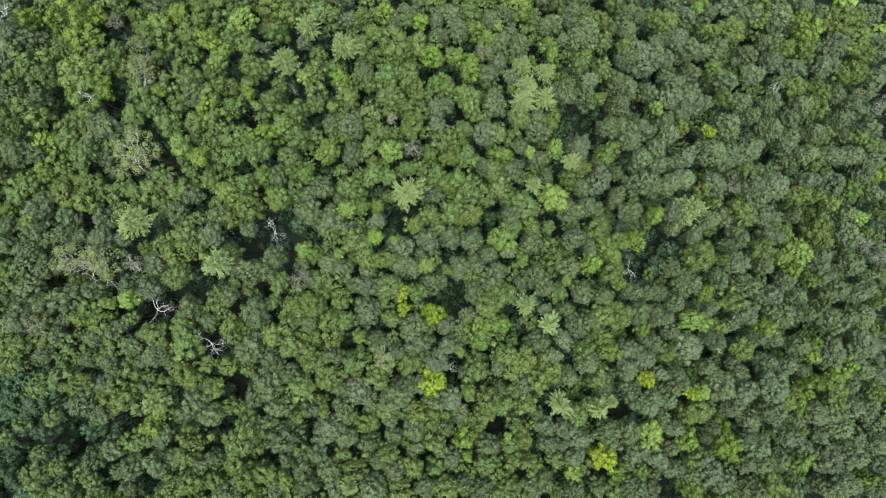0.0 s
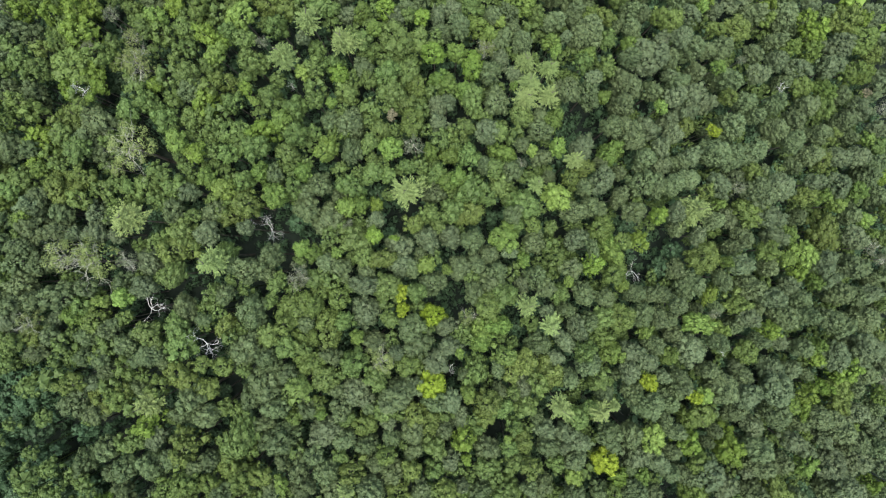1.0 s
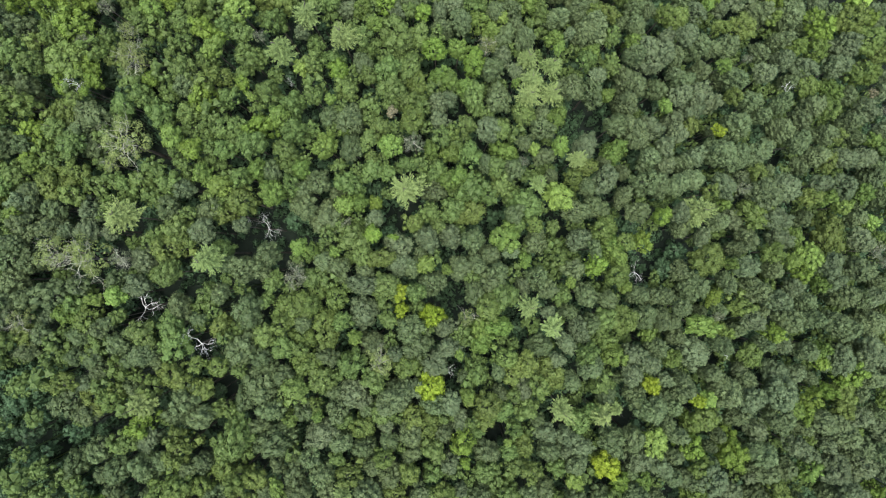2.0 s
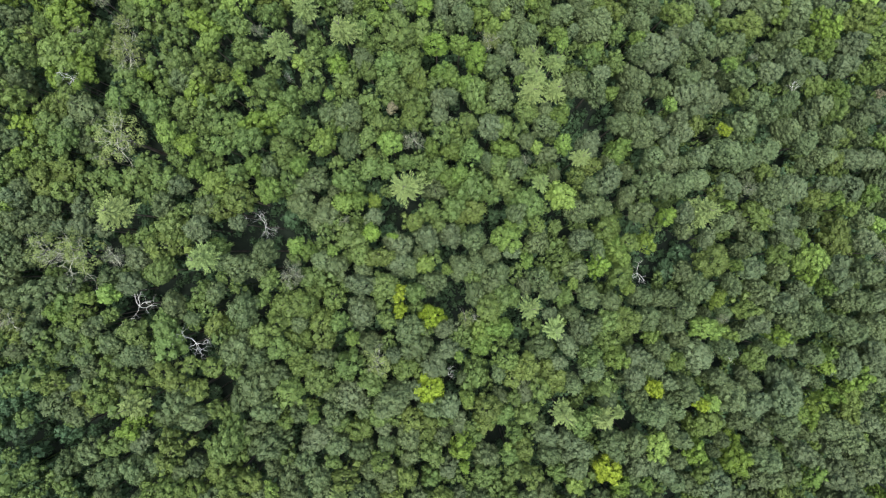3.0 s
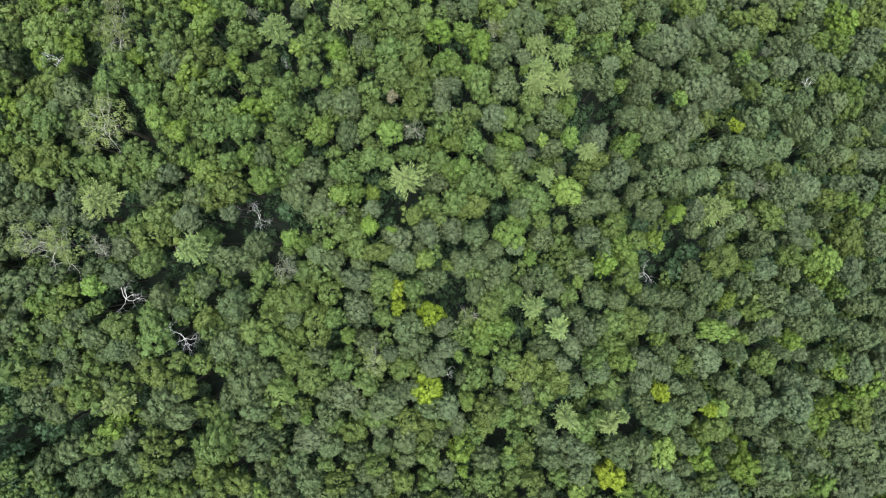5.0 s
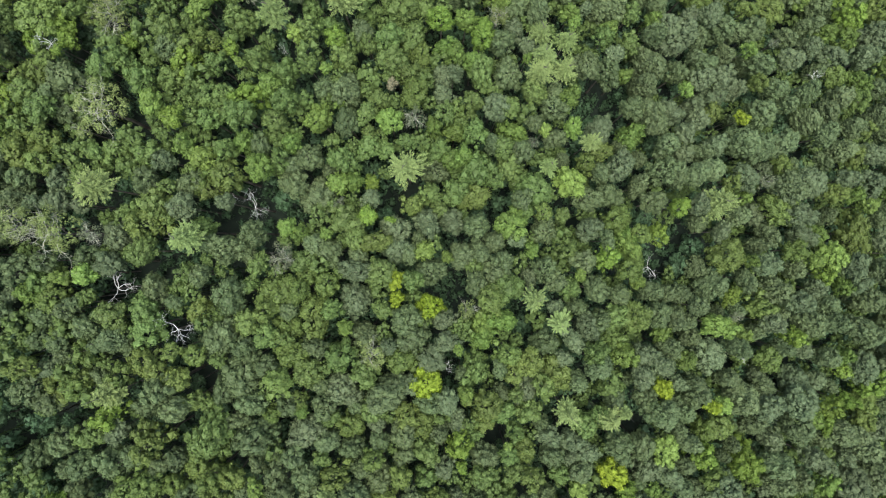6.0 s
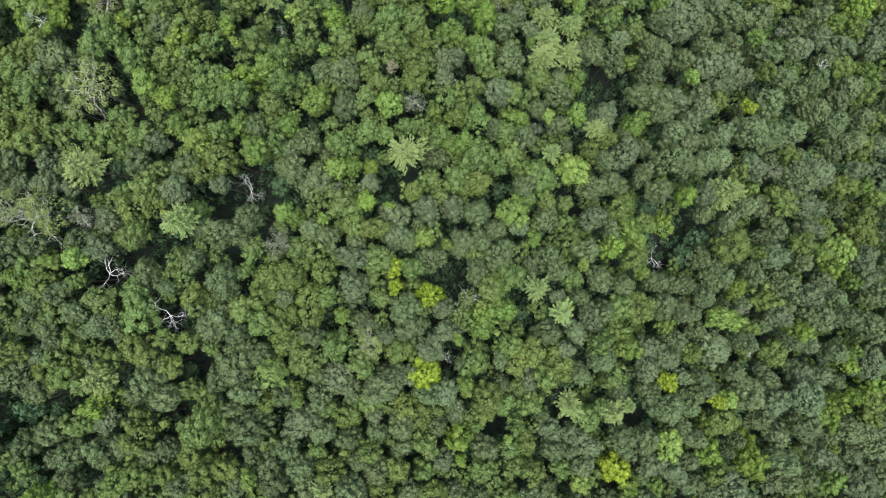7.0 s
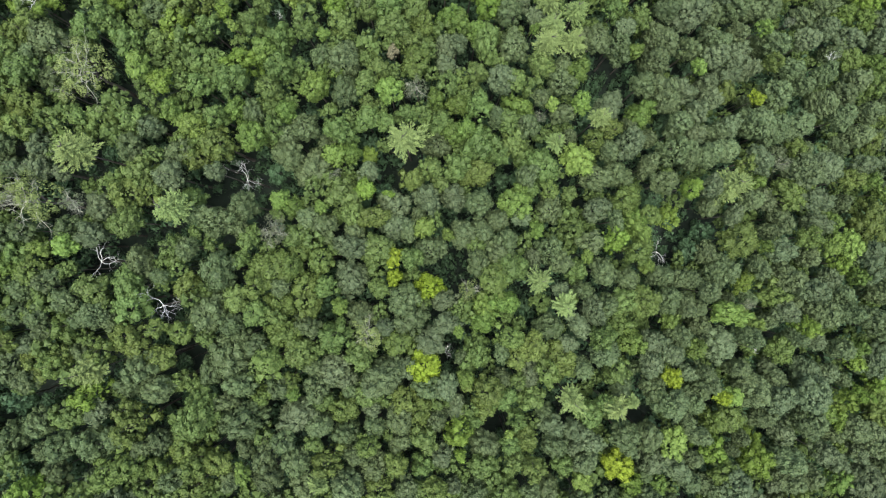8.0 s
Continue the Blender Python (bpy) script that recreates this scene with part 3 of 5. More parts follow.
ash(92.3, -50.7, 6.8, 20.4)
ash(107.5, -54.3, 6.6, 16.3)
ash(114.5, -56.2, 6.1, 19.6)
ash(57.0, -47.0, 4.7, 21.2)
ash(63.7, -53.5, 5.2, 16.6)
ash(98.5, -57.6, 5.9, 22.1)
ash(81.8, -28.0, 4.1, 14.2)
ash(76.6, -20.6, 3.5, 15.8)
ash(87.7, -48.4, 4.2, 15.8)
ash(92.0, -45.4, 4.4, 18.3)
ash(112.1, -44.3, 4.0, 15.3)
ash(91.4, -45.2, 3.2, 14.2)
ash(66.2, -25.5, 3.2, 13.0)
ash(118.2, -30.3, 4.4, 12.9)
ash(70.1, -50.9, 3.0, 14.3)
maple(-55.9, 42.4, 3.4, 15.8)
maple(-51.8, 37.3, 2.7, 18.5)
maple(-73.3, 31.9, 4.0, 17.0)
maple(-67.7, 30.0, 4.1, 19.1)
maple(-57.1, 35.1, 2.7, 17.5)
maple(-50.2, 24.7, 4.3, 17.9)
maple(-53.8, 23.5, 3.6, 18.1)
maple(-47.3, 32.5, 2.9, 16.2)
maple(-43.8, 29.5, 4.0, 19.1)
maple(-45.2, 35.2, 3.1, 16.6)
maple(-41.1, 31.4, 3.7, 17.1)
maple(-48.2, 22.4, 4.8, 16.6)
maple(-43.6, 22.4, 3.6, 16.9)
maple(-39.9, 20.2, 3.2, 17.7)
maple(-60.1, 15.8, 3.5, 19.0)
maple(-40.3, 17.8, 2.5, 15.5)
maple(-63.8, 18.6, 3.1, 18.3)
maple(-45.0, 15.1, 2.4, 17.3)
maple(-46.8, 38.9, 3.4, 15.9)
maple(-30.0, 39.7, 4.4, 18.6)
maple(-37.5, 37.7, 3.9, 19.0)
maple(-35.1, 36.4, 3.1, 18.7)
maple(-34.4, 32.8, 5.1, 17.6)
maple(-22.5, 43.8, 3.6, 18.3)
maple(-15.4, 38.1, 3.6, 18.4)
maple(-23.5, 36.3, 3.7, 15.9)
maple(-23.5, 32.0, 4.3, 19.2)
maple(-20.3, 33.8, 4.1, 16.3)
maple(-13.6, 30.3, 3.4, 18.7)
maple(-9.2, 38.8, 6.6, 18.8)
maple(-5.0, 39.2, 3.8, 16.8)
maple(-10.4, 31.6, 4.6, 19.4)
maple(-6.8, 33.2, 5.0, 16.9)
maple(-9.7, 27.9, 4.2, 19.2)
maple(-7.1, 26.9, 3.9, 17.6)
maple(-37.1, 25.4, 3.9, 17.9)
maple(-30.8, 26.8, 4.9, 17.8)
maple(-26.5, 24.7, 4.8, 16.5)
maple(-22.8, 25.9, 3.1, 18.6)
maple(-17.6, 27.9, 4.6, 17.8)
maple(-11.5, 21.2, 4.0, 18.0)
maple(-35.1, 20.6, 3.1, 16.6)
maple(-37.8, 19.7, 3.5, 17.3)
maple(-25.9, 19.7, 3.8, 19.2)
maple(-26.8, 16.4, 4.4, 19.0)
maple(-32.1, 16.7, 4.5, 19.5)
maple(-37.0, 15.9, 3.6, 17.4)
maple(-23.3, 20.3, 2.6, 15.9)
maple(-12.8, 15.8, 2.8, 16.7)
maple(-0.4, 19.9, 3.2, 18.8)
maple(-13.6, 18.5, 2.9, 18.6)
maple(5.3, 46.9, 4.3, 18.5)
maple(18.2, 47.3, 4.1, 16.8)
maple(33.3, 43.0, 4.0, 18.7)
maple(5.1, 28.4, 4.8, 18.6)
maple(14.6, 25.4, 4.3, 18.2)
maple(4.0, 22.6, 3.9, 18.4)
maple(10.3, 22.1, 3.3, 18.0)
maple(28.2, 37.7, 4.1, 18.2)
maple(33.2, 37.3, 4.2, 17.4)
maple(4.6, 17.5, 5.1, 19.1)
maple(-70.5, 10.8, 4.3, 16.4)
maple(-56.8, 9.6, 3.5, 17.7)
maple(-52.4, 10.0, 2.2, 17.3)
maple(-50.2, 10.3, 4.3, 17.1)
maple(-45.7, 10.2, 4.1, 17.9)
maple(-44.5, 2.5, 4.3, 17.0)
maple(-44.8, -4.7, 3.9, 18.4)
maple(-72.8, -5.6, 3.5, 16.3)
maple(-60.0, -9.4, 3.3, 16.3)
maple(-38.3, -7.8, 3.5, 18.0)
maple(-43.7, -13.2, 3.5, 18.5)
maple(-52.7, -12.0, 2.6, 16.9)
maple(-71.6, 9.0, 2.7, 17.5)
maple(-42.1, 5.4, 2.6, 17.9)
maple(-42.2, 0.3, 2.3, 16.0)
maple(-34.2, 11.6, 4.0, 18.5)
maple(-26.0, 10.4, 3.1, 18.5)
maple(-16.4, 11.2, 4.7, 17.8)
maple(-13.3, 13.7, 3.4, 16.2)
maple(-1.5, 13.7, 3.5, 16.9)
maple(-15.8, 1.4, 4.9, 17.6)
maple(-2.3, 6.2, 4.2, 19.1)
maple(-37.0, -1.4, 4.2, 17.1)
maple(-14.0, -1.4, 3.9, 17.3)
maple(-28.5, -6.3, 3.3, 16.5)
maple(-9.9, -6.2, 3.9, 19.0)
maple(-4.6, -8.0, 4.1, 19.2)
maple(-29.8, -9.3, 2.9, 15.7)
maple(-17.0, -12.7, 3.6, 18.8)
maple(-9.3, -12.3, 3.0, 17.1)
maple(-10.0, 13.6, 3.2, 15.8)
maple(-6.6, 14.6, 2.6, 16.7)
maple(-0.9, 4.3, 3.0, 16.9)
maple(-21.8, -5.4, 3.3, 16.7)
maple(5.1, 11.3, 6.0, 17.3)
maple(10.3, 11.9, 3.9, 17.2)
maple(15.6, 8.8, 4.9, 17.8)
maple(1.2, 6.9, 4.3, 17.1)
maple(13.6, 4.4, 2.9, 16.5)
maple(20.8, 4.3, 2.2, 15.5)
maple(22.2, -1.5, 3.6, 16.6)
maple(10.6, -8.8, 5.0, 18.7)
maple(22.7, -8.7, 4.0, 16.9)
maple(31.5, -13.0, 4.0, 17.4)
maple(9.1, 15.0, 3.3, 18.3)
maple(8.1, 9.7, 3.1, 17.0)
maple(-69.2, -15.5, 3.9, 19.0)
maple(-48.2, -14.7, 3.8, 18.9)
maple(-43.5, -16.0, 4.6, 18.7)
maple(-71.9, -16.1, 2.7, 17.8)
maple(-29.5, -14.9, 3.4, 18.2)
maple(-26.7, -16.8, 3.4, 18.8)
maple(-15.8, -19.9, 5.0, 19.0)
maple(-20.7, -22.8, 4.8, 18.3)
maple(-11.6, -23.0, 4.3, 18.3)
maple(-10.6, -29.1, 3.9, 17.2)
maple(-35.3, -27.9, 2.7, 15.7)
maple(-37.6, -27.7, 3.4, 16.5)
maple(-33.4, -32.0, 5.4, 19.9)
maple(-1.5, -35.7, 4.4, 17.8)
maple(-1.5, -40.6, 4.3, 17.4)
maple(-23.7, -17.4, 2.6, 18.6)
maple(-16.8, -30.2, 2.9, 16.4)
maple(-1.5, -44.6, 3.1, 16.5)
maple(-36.5, -35.3, 2.7, 15.9)
maple(-18.0, -36.6, 3.1, 17.1)
maple(6.3, -22.8, 5.8, 16.7)
maple(26.9, -19.6, 4.7, 19.3)
maple(33.0, -18.5, 3.5, 13.4)
maple(31.0, -25.9, 5.0, 17.6)
maple(13.2, -26.8, 3.0, 17.4)
maple(15.8, -29.4, 5.1, 17.3)
maple(11.3, -29.8, 3.5, 17.3)
maple(8.1, -41.0, 3.9, 17.5)
maple(13.7, -33.6, 3.7, 16.0)
maple(26.9, -32.9, 4.2, 17.0)
maple(31.0, -41.3, 3.1, 14.4)
maple(14.2, -40.5, 5.3, 17.7)
maple(22.3, -41.5, 3.7, 16.8)
maple(12.6, -46.4, 5.2, 17.5)
maple(28.8, -30.3, 2.8, 18.3)
maple(12.4, -37.2, 3.0, 17.9)
maple(6.5, -33.6, 2.7, 15.5)
hornbeam(-15.0, 32.8, 3.4, 17.7)
hornbeam(-0.8, 41.9, 3.4, 15.9)
hornbeam(-6.8, 46.6, 3.8, 16.3)
hornbeam(-16.2, 22.5, 5.1, 18.8)
hornbeam(3.0, 43.0, 3.8, 18.6)
hornbeam(9.0, 45.3, 3.8, 18.3)
hornbeam(14.8, 40.7, 4.0, 18.2)
hornbeam(21.4, 46.7, 4.9, 17.8)
hornbeam(28.5, 44.5, 6.3, 19.1)
hornbeam(26.9, 48.6, 4.5, 17.0)
hornbeam(42.7, 50.9, 4.1, 17.3)
hornbeam(39.9, 46.8, 3.9, 17.5)
hornbeam(38.1, 39.6, 3.8, 19.1)
hornbeam(13.6, 43.7, 3.0, 17.1)
hornbeam(37.3, 48.2, 3.1, 14.3)
hornbeam(18.5, 26.2, 2.9, 16.8)
hornbeam(38.2, 35.5, 5.7, 16.9)
hornbeam(36.7, 29.6, 5.5, 16.6)
hornbeam(37.4, 24.9, 5.6, 18.9)
hornbeam(39.2, 22.2, 4.3, 18.1)
hornbeam(31.5, 17.9, 2.7, 15.6)
hornbeam(41.4, 18.9, 3.7, 18.5)
hornbeam(7.5, 15.7, 3.5, 18.8)
hornbeam(72.9, 56.7, 5.5, 17.9)
hornbeam(82.5, 57.1, 5.7, 16.9)
hornbeam(99.8, 62.0, 4.0, 15.7)
hornbeam(79.3, 50.7, 4.6, 17.1)
hornbeam(71.8, 45.9, 4.4, 18.2)
hornbeam(62.8, 45.1, 5.2, 19.1)
hornbeam(59.7, 45.4, 3.9, 15.5)
hornbeam(55.1, 45.2, 5.4, 17.1)
hornbeam(48.9, 41.4, 3.9, 17.8)
hornbeam(56.1, 39.9, 4.5, 15.8)
hornbeam(64.2, 38.8, 5.7, 18.5)
hornbeam(61.8, 38.9, 3.7, 14.3)
hornbeam(83.3, 41.7, 4.2, 14.0)
hornbeam(75.7, 33.3, 4.2, 19.2)
hornbeam(87.4, 34.9, 4.6, 17.1)
hornbeam(103.0, 40.4, 4.4, 14.6)
hornbeam(117.5, 53.9, 5.4, 19.4)
hornbeam(89.4, 56.7, 3.8, 14.7)
hornbeam(68.4, 33.4, 5.0, 18.7)
hornbeam(70.5, 30.4, 4.1, 18.7)
hornbeam(58.5, 26.6, 2.7, 12.9)
hornbeam(64.1, 27.3, 5.8, 18.9)
hornbeam(76.0, 28.2, 4.7, 17.1)
hornbeam(81.8, 29.8, 4.7, 18.9)
hornbeam(79.6, 24.7, 4.1, 19.7)
hornbeam(90.5, 28.1, 4.6, 17.7)
hornbeam(99.9, 32.6, 4.3, 16.0)
hornbeam(88.0, 23.0, 5.1, 16.1)
hornbeam(58.3, 21.6, 5.7, 18.4)
hornbeam(62.9, 20.3, 4.9, 18.3)
hornbeam(68.8, 21.4, 5.4, 18.0)
hornbeam(75.1, 25.0, 3.8, 12.9)
hornbeam(50.3, 18.9, 3.9, 14.6)
hornbeam(108.3, 22.0, 4.8, 20.7)
hornbeam(84.7, 21.4, 4.2, 13.3)
hornbeam(51.1, 36.3, 4.2, 17.0)
hornbeam(103.9, 29.5, 4.4, 14.8)
hornbeam(88.2, 28.6, 3.2, 13.7)
hornbeam(-63.6, 2.7, 3.8, 18.2)
hornbeam(-68.3, 0.1, 2.9, 18.7)
hornbeam(-54.0, -13.0, 2.4, 18.2)
hornbeam(-20.8, 5.3, 5.5, 17.6)
hornbeam(-20.1, -2.7, 3.9, 16.2)
hornbeam(-14.0, -4.7, 3.9, 17.2)
hornbeam(-5.5, -3.5, 3.2, 17.2)
hornbeam(-24.5, 9.6, 2.7, 16.3)
hornbeam(20.7, 14.0, 2.9, 15.8)
hornbeam(27.8, 12.4, 3.8, 17.6)
hornbeam(36.2, 15.8, 3.3, 15.5)
hornbeam(35.6, 10.5, 4.1, 16.2)
hornbeam(43.5, 12.9, 4.0, 17.7)
hornbeam(8.6, -1.0, 3.7, 17.0)
hornbeam(6.0, -2.6, 3.9, 16.2)
hornbeam(2.7, -3.6, 3.9, 17.3)
hornbeam(38.8, -8.5, 4.3, 16.4)
hornbeam(42.2, -9.5, 3.4, 14.9)
hornbeam(45.0, -9.3, 3.8, 15.6)
hornbeam(44.7, -13.9, 3.7, 17.2)
hornbeam(51.1, 14.7, 4.3, 17.8)
hornbeam(46.5, 13.4, 3.9, 19.6)
hornbeam(69.3, 13.1, 5.3, 20.5)
hornbeam(58.5, 6.3, 3.5, 15.9)
hornbeam(67.1, 3.6, 5.2, 16.7)
hornbeam(51.5, -7.3, 4.9, 16.8)
hornbeam(74.4, -3.5, 4.1, 16.0)
hornbeam(59.5, -5.9, 4.1, 19.1)
hornbeam(68.9, -8.1, 5.7, 15.6)
hornbeam(107.2, 19.5, 5.9, 17.2)
hornbeam(112.0, 14.1, 5.0, 15.3)
hornbeam(97.9, -3.3, 5.8, 19.3)
hornbeam(109.1, -7.1, 4.1, 14.7)
hornbeam(94.3, -10.6, 5.8, 19.2)
hornbeam(103.4, -10.5, 5.3, 15.6)
hornbeam(82.3, -11.1, 4.2, 16.0)
hornbeam(82.4, -14.3, 5.0, 19.9)
hornbeam(76.9, -15.2, 5.2, 18.7)
hornbeam(47.1, -14.7, 3.2, 15.7)
hornbeam(90.0, -15.6, 5.4, 20.6)
hornbeam(94.9, -18.3, 4.5, 20.3)
hornbeam(105.5, -16.8, 6.3, 17.6)
hornbeam(49.8, -4.1, 3.7, 14.1)
hornbeam(50.6, 5.0, 3.5, 12.8)
hornbeam(73.8, 18.6, 3.5, 13.9)
hornbeam(84.0, 8.2, 3.8, 14.8)
hornbeam(63.8, 0.7, 3.6, 15.6)
hornbeam(47.8, -11.4, 3.7, 19.9)
hornbeam(60.0, -12.4, 3.1, 13.8)
hornbeam(64.4, -17.1, 3.9, 13.2)
hornbeam(71.3, -13.3, 3.4, 14.9)
hornbeam(101.5, 8.6, 4.0, 15.0)
hornbeam(103.0, 13.1, 3.9, 13.9)
hornbeam(55.1, -12.8, 2.9, 13.2)
hornbeam(49.2, -18.1, 3.7, 13.8)
hornbeam(115.1, -14.0, 4.5, 13.7)
hornbeam(-48.4, -18.0, 4.2, 17.6)
hornbeam(-39.0, -35.9, 3.4, 18.1)
hornbeam(-48.5, -41.5, 2.8, 15.8)
hornbeam(-11.8, -16.6, 4.5, 17.3)
hornbeam(-8.5, -26.6, 6.3, 19.5)
hornbeam(-6.9, -24.7, 3.6, 15.9)
hornbeam(-17.7, -33.9, 3.9, 16.3)
hornbeam(-12.3, -39.1, 3.8, 16.0)
hornbeam(-13.0, -43.1, 4.5, 19.2)
hornbeam(-29.3, -41.8, 3.2, 18.2)
hornbeam(28.4, -22.1, 4.1, 19.1)
hornbeam(42.8, -19.5, 4.1, 17.7)
hornbeam(24.8, -24.8, 3.6, 17.0)
hornbeam(32.2, -28.2, 3.8, 18.2)
hornbeam(8.6, -38.1, 4.9, 17.7)
hornbeam(42.3, -31.4, 4.2, 21.3)
hornbeam(34.4, -39.1, 3.7, 17.7)
hornbeam(25.7, -41.3, 4.2, 17.8)
hornbeam(38.5, -49.0, 3.9, 19.1)
hornbeam(10.8, -26.7, 2.9, 16.3)
hornbeam(46.8, -30.8, 3.2, 13.2)
hornbeam(0.6, -33.1, 3.7, 16.0)
hornbeam(46.7, -36.3, 3.4, 15.5)
hornbeam(57.9, -18.9, 4.5, 19.5)
hornbeam(56.1, -25.4, 3.9, 17.6)
hornbeam(61.0, -28.9, 5.9, 18.3)
hornbeam(67.3, -28.4, 4.8, 14.9)
hornbeam(49.9, -26.8, 4.8, 19.0)
hornbeam(58.5, -35.5, 3.5, 15.5)
hornbeam(52.6, -48.1, 5.0, 16.7)
hornbeam(74.8, -37.2, 5.6, 20.0)
hornbeam(65.5, -36.0, 5.2, 15.5)
hornbeam(102.1, -34.1, 4.7, 18.3)
hornbeam(113.2, -41.1, 4.6, 13.7)
hornbeam(81.9, -21.9, 4.4, 18.3)
hornbeam(106.9, -31.0, 5.4, 16.8)
hornbeam(90.1, -39.7, 5.5, 18.3)
hornbeam(94.7, -41.6, 5.3, 21.0)
hornbeam(103.8, -47.4, 5.1, 18.3)
hornbeam(112.5, -50.3, 4.7, 19.5)
hornbeam(70.2, -43.7, 5.8, 20.2)
hornbeam(72.6, -49.3, 5.3, 17.2)
hornbeam(80.5, -50.5, 4.8, 14.8)
hornbeam(72.1, -56.0, 5.7, 15.4)
hornbeam(96.3, -59.2, 5.3, 17.1)
hornbeam(117.9, -65.3, 6.3, 16.4)
hornbeam(47.9, -46.5, 4.0, 17.2)
hornbeam(49.8, -30.2, 3.7, 14.6)
hornbeam(48.0, -37.3, 4.0, 19.0)
hornbeam(60.5, -40.1, 3.6, 14.5)
hornbeam(69.7, -19.9, 4.0, 17.5)
hornbeam(58.6, -42.6, 2.9, 13.9)
hornbeam(61.6, -32.8, 3.2, 13.3)
hornbeam(86.3, -29.0, 3.1, 14.1)
hornbeam(47.9, -32.7, 3.4, 15.7)
hornbeam(103.1, -50.3, 4.2, 13.8)
hornbeam(49.0, -43.3, 3.2, 15.7)
hornbeam(59.5, -46.7, 2.9, 14.0)
hornbeam(102.2, -22.7, 3.8, 14.1)
hornbeam(83.2, -40.7, 3.8, 15.7)
alder(-15.2, 43.3, 3.1, 18.0)
alder(-13.0, 40.4, 2.6, 18.4)
alder(-1.0, 31.7, 4.0, 17.2)
alder(-28.5, 22.2, 3.1, 18.4)
alder(-2.5, 18.0, 3.1, 16.5)
alder(-17.8, 20.3, 1.7, 16.3)
alder(6.0, 43.2, 3.7, 16.9)
alder(8.9, 41.8, 3.4, 17.9)
alder(21.4, 41.3, 3.3, 18.0)
alder(29.8, 48.1, 2.5, 18.3)
alder(38.2, 42.9, 4.1, 18.4)
alder(0.6, 30.8, 3.3, 17.9)
alder(3.6, 30.1, 3.3, 18.0)
alder(13.2, 31.3, 1.8, 17.5)
alder(21.0, 25.3, 3.7, 17.7)
alder(29.0, 39.6, 2.7, 17.3)
alder(32.1, 31.3, 3.2, 16.1)
alder(1.0, 17.3, 3.3, 16.9)
alder(11.9, 18.7, 4.7, 16.3)
alder(33.5, 18.9, 5.1, 18.1)
alder(76.0, 54.7, 3.6, 18.3)
alder(91.7, 50.0, 4.9, 17.0)
alder(82.7, 48.7, 3.7, 18.6)
alder(59.9, 40.3, 2.7, 18.4)
alder(109.5, 46.1, 5.2, 16.9)
alder(92.6, 39.2, 4.8, 18.8)
alder(106.8, 28.6, 3.1, 17.3)
alder(-66.9, 12.7, 2.9, 17.9)
alder(-40.2, 11.9, 3.4, 18.2)
alder(-73.1, 7.2, 3.9, 16.5)
alder(-72.3, -3.2, 2.7, 17.8)
alder(-61.4, -11.7, 2.9, 16.4)
alder(-32.3, 13.1, 3.3, 15.7)
alder(-24.6, 13.3, 2.9, 17.6)
alder(-28.9, 8.9, 4.2, 19.0)
alder(-14.6, 7.7, 3.1, 17.2)
alder(-22.4, -0.9, 3.1, 16.3)
alder(2.5, 13.0, 3.7, 17.5)
alder(0.4, 12.2, 3.0, 17.3)
alder(11.2, 2.2, 4.9, 19.0)
alder(32.8, 1.0, 4.6, 16.3)
alder(15.4, -2.1, 2.6, 16.3)
alder(0.6, -3.9, 2.2, 16.2)
alder(34.0, -0.8, 4.3, 18.6)
alder(36.3, -7.0, 3.1, 15.7)
alder(10.4, -13.8, 4.7, 18.7)
alder(7.0, -15.0, 3.9, 16.0)
alder(41.5, -16.6, 3.4, 15.6)
alder(60.2, 10.3, 2.6, 15.4)
alder(59.6, -2.3, 2.8, 18.5)
alder(79.6, 3.8, 3.5, 16.5)
alder(88.2, 12.8, 3.1, 18.1)
alder(95.3, 11.1, 3.7, 16.7)
alder(103.4, 14.5, 4.9, 17.1)
alder(108.2, 4.4, 2.4, 16.2)
alder(86.4, -7.1, 4.1, 17.9)
alder(59.0, -17.0, 4.5, 16.1)
alder(-14.8, -15.5, 2.5, 18.1)
alder(-20.8, -28.6, 1.8, 18.1)
alder(7.2, -17.1, 5.1, 17.0)
alder(33.8, -20.7, 4.2, 16.0)
alder(4.6, -26.6, 3.2, 17.4)
alder(41.2, -47.4, 4.8, 16.3)
alder(46.8, -21.7, 3.2, 17.4)
alder(51.9, -35.5, 3.8, 15.9)
alder(86.9, -22.0, 5.1, 18.9)
alder(112.0, -36.7, 4.5, 18.5)
alder(102.7, -44.2, 3.1, 15.6)
alder(86.3, -43.6, 2.7, 16.4)
alder(87.1, -51.8, 4.7, 18.1)
alder(54.4, -52.5, 5.0, 17.4)
birch(-72.9, 41.3, 4.3, 18.2)
birch(-68.3, 39.9, 4.3, 18.6)
birch(-63.1, 40.3, 4.0, 19.1)
birch(-60.8, 41.2, 3.5, 18.2)
birch(-61.8, 36.5, 4.7, 19.4)
birch(-47.8, 42.6, 3.5, 17.9)
birch(-49.7, 28.1, 2.5, 16.9)
birch(-60.7, 30.2, 3.5, 16.3)
birch(-64.5, 27.0, 3.6, 16.6)
birch(-59.4, 27.3, 2.5, 16.1)
birch(-59.1, 24.9, 1.7, 18.2)
birch(-42.0, 37.2, 3.7, 18.8)
birch(-41.6, 25.3, 4.1, 16.5)
birch(-67.2, 18.6, 3.9, 17.1)
birch(-68.8, 14.5, 2.6, 15.7)
birch(-42.1, 16.0, 3.7, 18.7)
birch(-39.3, 36.7, 2.6, 16.5)
birch(-19.1, 31.5, 3.0, 16.7)
birch(-11.2, 45.1, 4.0, 17.0)
birch(-4.5, 44.3, 3.0, 16.5)
birch(-2.0, 36.7, 3.9, 18.1)
